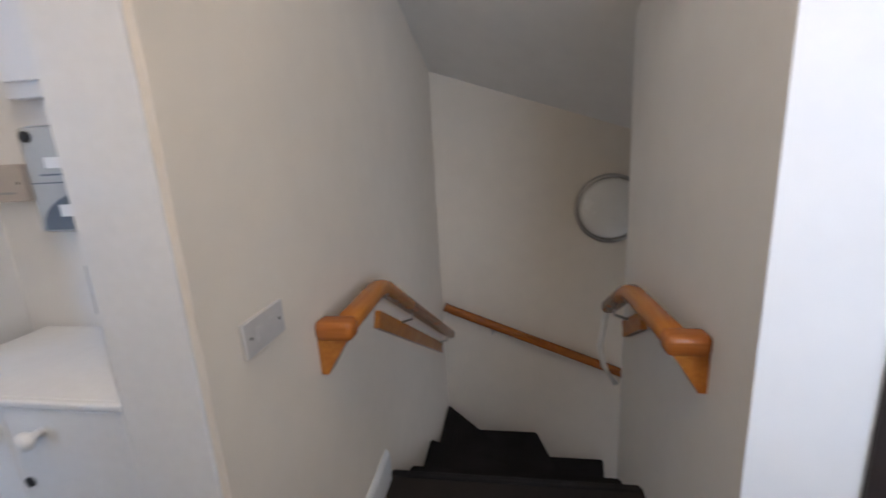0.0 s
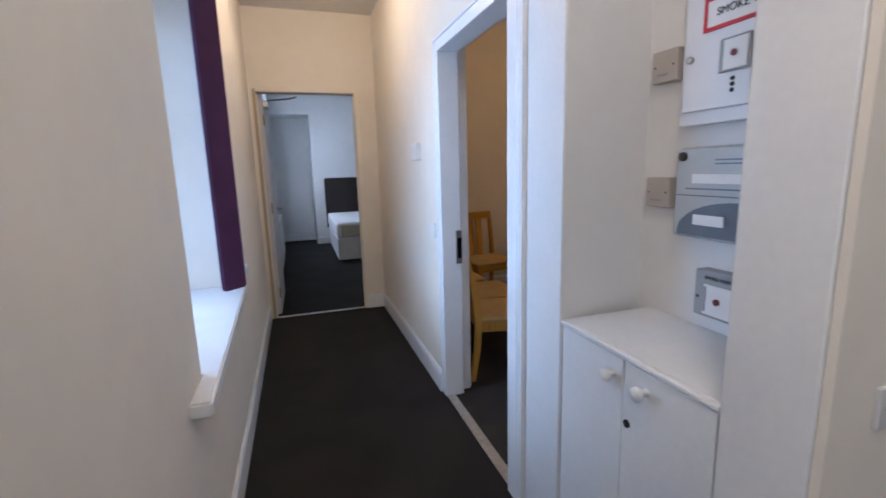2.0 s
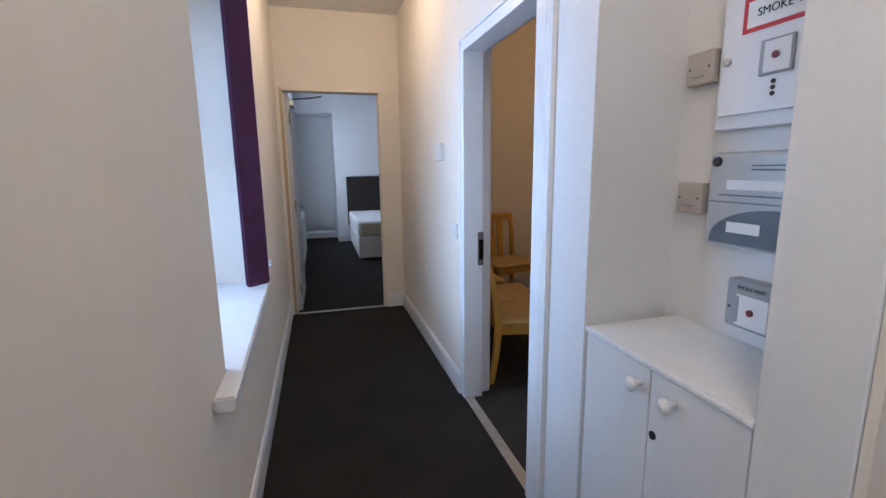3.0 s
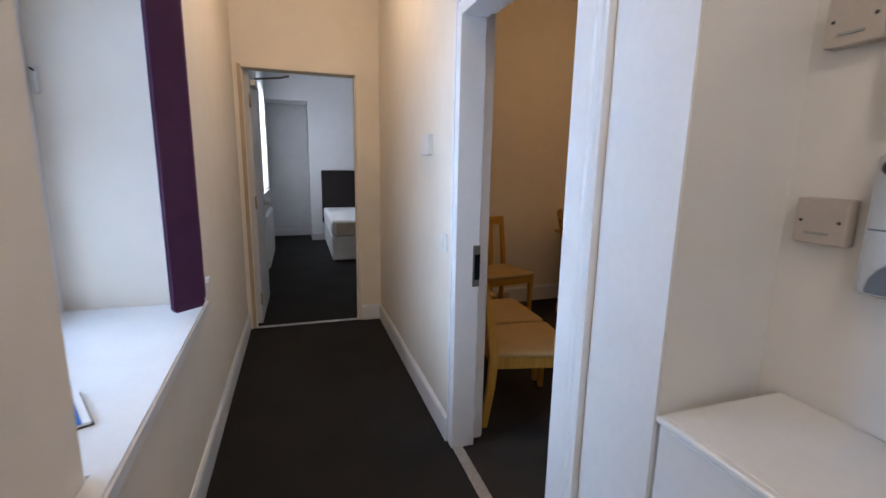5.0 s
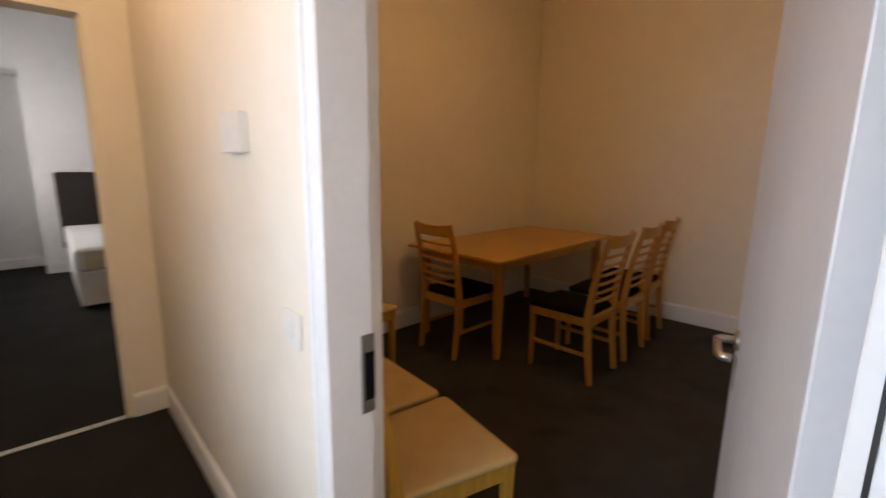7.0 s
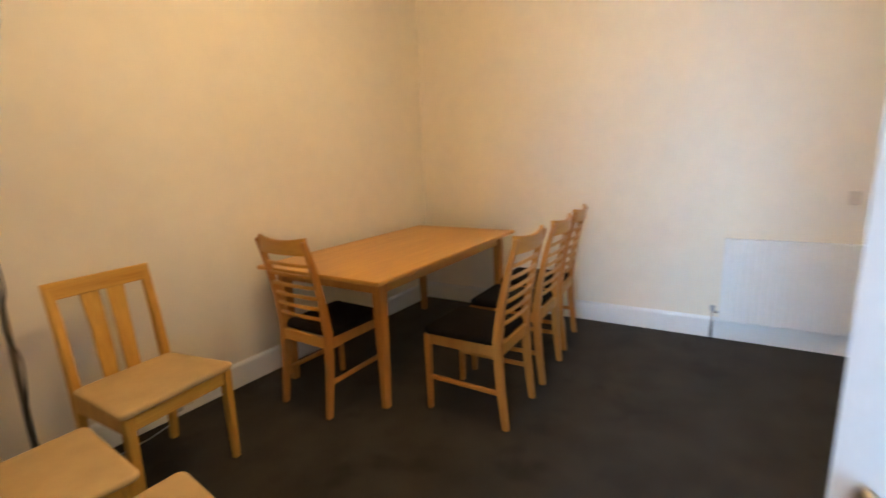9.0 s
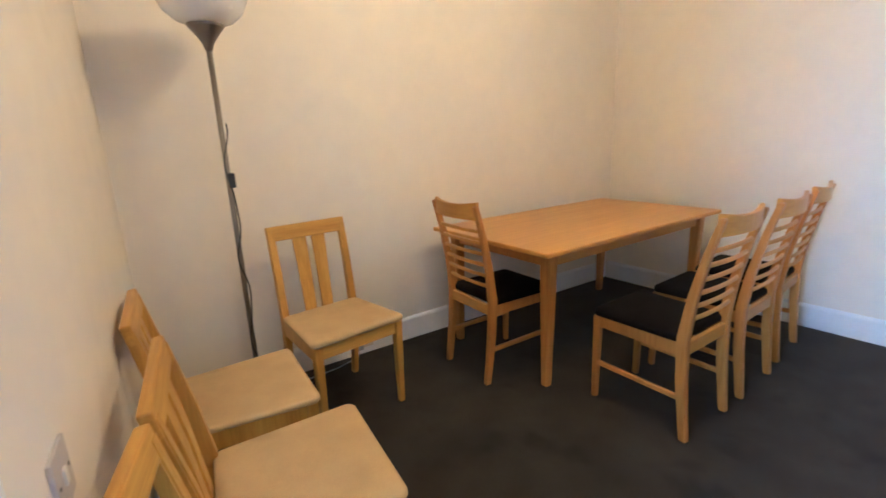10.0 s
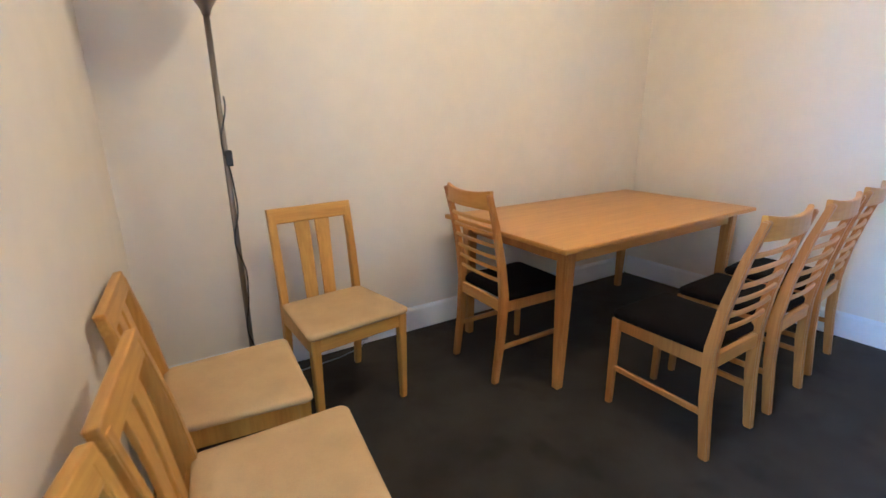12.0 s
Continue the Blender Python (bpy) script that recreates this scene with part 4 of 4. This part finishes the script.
def dining_table(m):
    t = thing("dining_table", "beech wood dining table standing against two walls", "table", m=m)
    L, W, H = 1.69, 0.92, 0.744
    part("tabletop", box(0, L, 0, W, H - 0.024, H, 0.006), BEECHX, t)
    for y0 in (0.085, W - 0.105):
        part("apron", box(0.12, L - 0.12, y0, y0 + 0.02, H - 0.10, H - 0.024), BEECHX, t)
    for x0 in (0.105, L - 0.125):
        part("apron", box(x0, x0 + 0.02, 0.12, W - 0.12, H - 0.10, H - 0.024), BEECH, t)
    for x in (0.115, L - 0.115):
        for y in (0.095, W - 0.095):
            part("leg", beam([(x, y, 0, 0.021, 0.021), (x, y, 0.45, 0.029, 0.029), (x, y, H - 0.024, 0.033, 0.033)]), BEECH, t)
    return t


dining_table(pose(1.772, 4.160, 0, 0, 0, 3.6))


def pad(back, front, y0, y1, z, h, r=0.028):
    """A padded seat with rounded corners, a soft upper edge and a slight crown."""
    rings = []
    for dz, d in ((0.0, 0.006), (0.006, 0.0), (0.62 * h, 0.0), (0.84 * h, 0.006), (0.96 * h, 0.020), (1.04 * h, 0.060), (1.10 * h, 0.120)):
        ring = []
        rad = max(r - d, 0.010)
        for cx, cy, start in ((-back + d, y0 + d, 180), (back - d, y0 + d, 270), (front - d, y1 - d, 0), (-front + d, y1 - d, 90)):
            mx, my = cx - math.copysign(rad, cx), cy - math.copysign(rad, cy)
            ring += [(mx + rad * math.cos(RAD(start + 22.5 * k)), my + rad * math.sin(RAD(start + 22.5 * k)), z + dz) for k in range(5)]
        rings.append(ring)
    return smooth(loft(rings))


def ladder_chair(m):
    c = thing("ladder_back_chair", "beech ladder-back dining chair with black padded seat", "chair", "ladder-back dining chairs", m)
    w = 0.175
    for s in (-1, 1):
        part("back_leg", beam([(s * w, -0.235, 0, 0.015, 0.017), (s * w, -0.205, 0.25, 0.017, 0.021), (s * w, -0.195, 0.45, 0.017, 0.023), (s * w, -0.215, 0.62, 0.016, 0.019), (s * w, -0.252, 0.80, 0.015, 0.016), (s * w, -0.295, 0.955, 0.014, 0.013)], 0.005), BEECH, c)
        part("front_leg", beam([(s * w, 0.205, 0, 0.014, 0.014), (s * w, 0.205, 0.43, 0.018, 0.018)], 0.005), BEECH, c)
        part("side_stretcher", box(s * w - 0.008, s * w + 0.008, -0.20, 0.20, 0.175, 0.200, 0.004), BEECH, c)
        part("side_rail", box(s * w - 0.010, s * w + 0.010, -0.19, 0.20, 0.375, 0.432, 0.003), BEECH, c)
    part("front_rail", box(-w, w, 0.195, 0.215, 0.375, 0.432, 0.003), BEECHX, c)
    part("back_rail", box(-w, w, -0.21, -0.19, 0.375, 0.432, 0.003), BEECHX, c)

    def slat(z, h, y, bow, t, dip=0.0):
        rings = []
        for i in range(9):
            u = i / 8 * 2 - 1
            yy = y - bow * (1 - u * u)
            top = z + h / 2 - dip * (1 - u * u)
            rings.append([(u * w, yy - t, z - h / 2), (u * w, yy + t, z - h / 2), (u * w, yy + t, top), (u * w, yy - t, top)])
        bm = loft(rings)
        bmesh.ops.bevel(bm, geom=[e for e in bm.edges if abs(e.verts[0].co.x - e.verts[1].co.x) > 0.01], offset=0.003, segments=2, affect='EDGES')
        return bm
    part("top_rail", slat(0.927, 0.088, -0.283, 0.026, 0.010, 0.016), BEECHX, c, "wide curved top rail")
    for i in range(6):
        z = 0.535 + i * 0.058
        y = -0.200 - max(0, z - 0.5) * 0.19
        part("slat", slat(z, 0.018, y, 0.014, 0.006), BEECHX, c)
    part("seat", pad(0.190, 0.200, -0.19, 0.222, 0.432, 0.040), BLACKSEAT, c, "black padded seat")
    return c


lc = ladder_chair(pose(1.868, 4.63, 0, 0, 0, -88))
copy_thing(lc, pose(2.195, 3.862, 0, 0, 0, 3))
copy_thing(lc, pose(2.705, 3.895, 0, 0, 0, 5))
copy_thing(lc, pose(3.215, 3.965, 0, 0, 0, 8))


def splat_chair(m, label):
    c = thing("splat_back_chair", label, "chair", "pale splat-back chairs", m)
    w = 0.185
    for s in (-1, 1):
        part("back_leg", beam([(s * w, -0.245, 0, 0.015, 0.016), (s * w, -0.215, 0.25, 0.016, 0.020), (s * w, -0.205, 0.44, 0.017, 0.022), (s * w, -0.230, 0.66, 0.017, 0.018), (s * w, -0.266, 0.872, 0.017, 0.014)], 0.004), BIRCH, c)
        part("front_leg", beam([(s * 0.205, 0.178, 0, 0.014, 0.014), (s * 0.205, 0.178, 0.436, 0.020, 0.020)], 0.004), BIRCH, c)
        rail = loft([[(s * x - 0.010, y, z) for x, y, z in q] for q in ([(0.190, -0.19, 0.365), (0.208, 0.17, 0.365), (0.208, 0.17, 0.436), (0.190, -0.19, 0.436)],)] + [[(s * x + 0.010, y, z) for x, y, z in q] for q in ([(0.190, -0.19, 0.365), (0.208, 0.17, 0.365), (0.208, 0.17, 0.436), (0.190, -0.19, 0.436)],)])
        part("side_rail", rail, BIRCH, c)
    part("front_rail", box(-0.205, 0.205, 0.170, 0.190, 0.372, 0.436, 0.003), BIRCHX, c)
    part("back_rail", box(-w, w, -0.215, -0.195, 0.372, 0.436, 0.003), BIRCHX, c)
    part("top_rail", moved(box(-w - 0.018, w + 0.018, -0.013, 0.013, -0.036, 0.036, 0.005), pose(0, -0.264, 0.855, 10)), BIRCHX, c, "flat top rail")
    for s in (-1, 1):
        part("splat", beam([(s * 0.045, -0.207, 0.420, 0.030, 0.006), (s * 0.047, -0.234, 0.67, 0.032, 0.006), (s * 0.050, -0.258, 0.828, 0.036, 0.006)], 0.002), BIRCH, c, "flat wide splat")
    part("seat", pad(0.205, 0.236, -0.20, 0.208, 0.436, 0.029), SUEDE, c, "beige suede padded seat")
    return c


sc = splat_chair(pose(0.968, 4.722, 0, 0, 0, 189), "pale wooden splat-back chair with beige seat beside floor lamp")
for x, y, r, lab in ((0.486, 4.402, -90, "pale wooden splat-back chair with beige seat in a row"),
                     (0.553, 3.854, -93, "pale wooden splat-back chair with beige seat in a row"),
                     (0.502, 3.384, -100, "pale wooden splat-back chair with beige seat beside doorway")):
    tagged(copy_thing(sc, pose(x, y, 0, 0, 0, r) @ Matrix.Diagonal((1, 1.06, 0.895, 1))), lab)

lamp = thing("floor_lamp", "tall uplighter floor lamp with opal bowl and trailing cable", "floor lamp", m=pose(0.586, 4.80, 0))
part("base", smooth(lathe([(0.125, 0.0), (0.128, 0.010), (0.12, 0.022), (0.05, 0.032), (0.018, 0.040), (0.001, 0.041)], 32)), DARKSTEEL, lamp)
part("pole", smooth(lathe([(0.0105, 0.03), (0.0105, 1.656)], 14)), DARKSTEEL, lamp)
part("cone", smooth(lathe([(0.013, 1.632), (0.020, 1.656), (0.038, 1.684), (0.060, 1.711), (0.068, 1.722), (0.064, 1.726), (0.001, 1.726)], 28)), DARKSTEEL, lamp, "dark satin metal cone")
part("bowl", smooth(lathe([(0.066, 1.724), (0.105, 1.739), (0.138, 1.769), (0.158, 1.811), (0.166, 1.863), (0.160, 1.863), (0.152, 1.813), (0.132, 1.775), (0.10, 1.748), (0.05, 1.735), (0.001, 1.733)], 36)), OPAL, lamp, "opal white bowl shade")
pts = [(0.013 * math.cos(z * 17) + 0.004 * math.sin(z * 31) + 0.006, -0.014 + 0.006 * math.sin(z * 23), 1.36 - z) for z in [i * 0.03 for i in range(43)]]
part("cable", smooth(tube(pts, 0.0032, 6)), BLACKPLASTIC, lamp, "thin black cable wound round pole")
part("inline_switch", box(-0.004, 0.022, -0.030, -0.006, 1.104, 1.165, 0.005), BLACKPLASTIC, lamp, "black inline switch")

pend = thing("pendant_light", "white ceiling pendant with warm bulb", "ceiling light", m=pose(1.70, 3.52, 0))
part("rose", smooth(lathe([(0.04, HIGH - 0.002), (0.04, HIGH - 0.02), (0.012, HIGH - 0.035)], 20)), PLASTIC, pend)
part("flex", lathe([(0.003, 2.64), (0.003, HIGH - 0.03)], 8), PLASTIC, pend)
part("lampholder", smooth(lathe([(0.016, 2.62), (0.018, 2.66), (0.008, 2.68)], 14)), PLASTIC, pend)

# fittings out of view, added where the two warm lamps hang
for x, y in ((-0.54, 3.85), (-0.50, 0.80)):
    cl = thing("ceiling_light", "unseen round white ceiling light added for warm upper walls", "ceiling light", "corridor ceiling lights", pose(x, y, 0))
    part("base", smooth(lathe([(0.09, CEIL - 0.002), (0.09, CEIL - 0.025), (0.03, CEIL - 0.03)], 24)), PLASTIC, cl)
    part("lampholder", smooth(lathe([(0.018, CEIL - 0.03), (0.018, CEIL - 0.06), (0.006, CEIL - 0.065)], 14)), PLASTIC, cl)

# sockets
so = plate("double_socket", "beige double socket with grey plug on skirting board", "socket", pose(1.235, 5.15 + (1.235 - WALL_T) * 0.0402 - 0.016, 0.080, 0, 0, 2.3), 0.130, 0.072, 0.018, False, True, "", BEIGE)
pl = part("plug", box(-0.056, -0.010, -0.048, -0.016, -0.036, 0.012, 0.006), GREYPLASTIC, so, "grey plug")
part("plug_lead", smooth(tube([(-0.034, -0.034, -0.034), (-0.036, -0.038, -0.055), (-0.06, -0.05, -0.072), (-0.20, -0.09, -0.0755), (-0.50, -0.12, -0.0755)], 0.0035, 6)), GREYPLASTIC, so)
dsw = plate("light_switch", "greyed beige plastic light switch on dining room wall", "light switch", pose(WALL_T, 3.50, 0.825, 0, 0, 90), 0.088, 0.092, 0.007, False, True, "", GREYBEIGE)
part("rocker", box(-0.008, 0.008, -0.0105, -0.006, -0.013, 0.013, 0.002), PLASTIC, dsw)
plate("wall_thermostat", "small beige thermostat box on dining room wall", "thermostat", pose(3.63 + (5.29 - 2.23) * (0.33 / 4.09), 2.23, 1.0, 0, 0, -90 + EAST), 0.056, 0.080, 0.024, False, False, "", BEIGE)
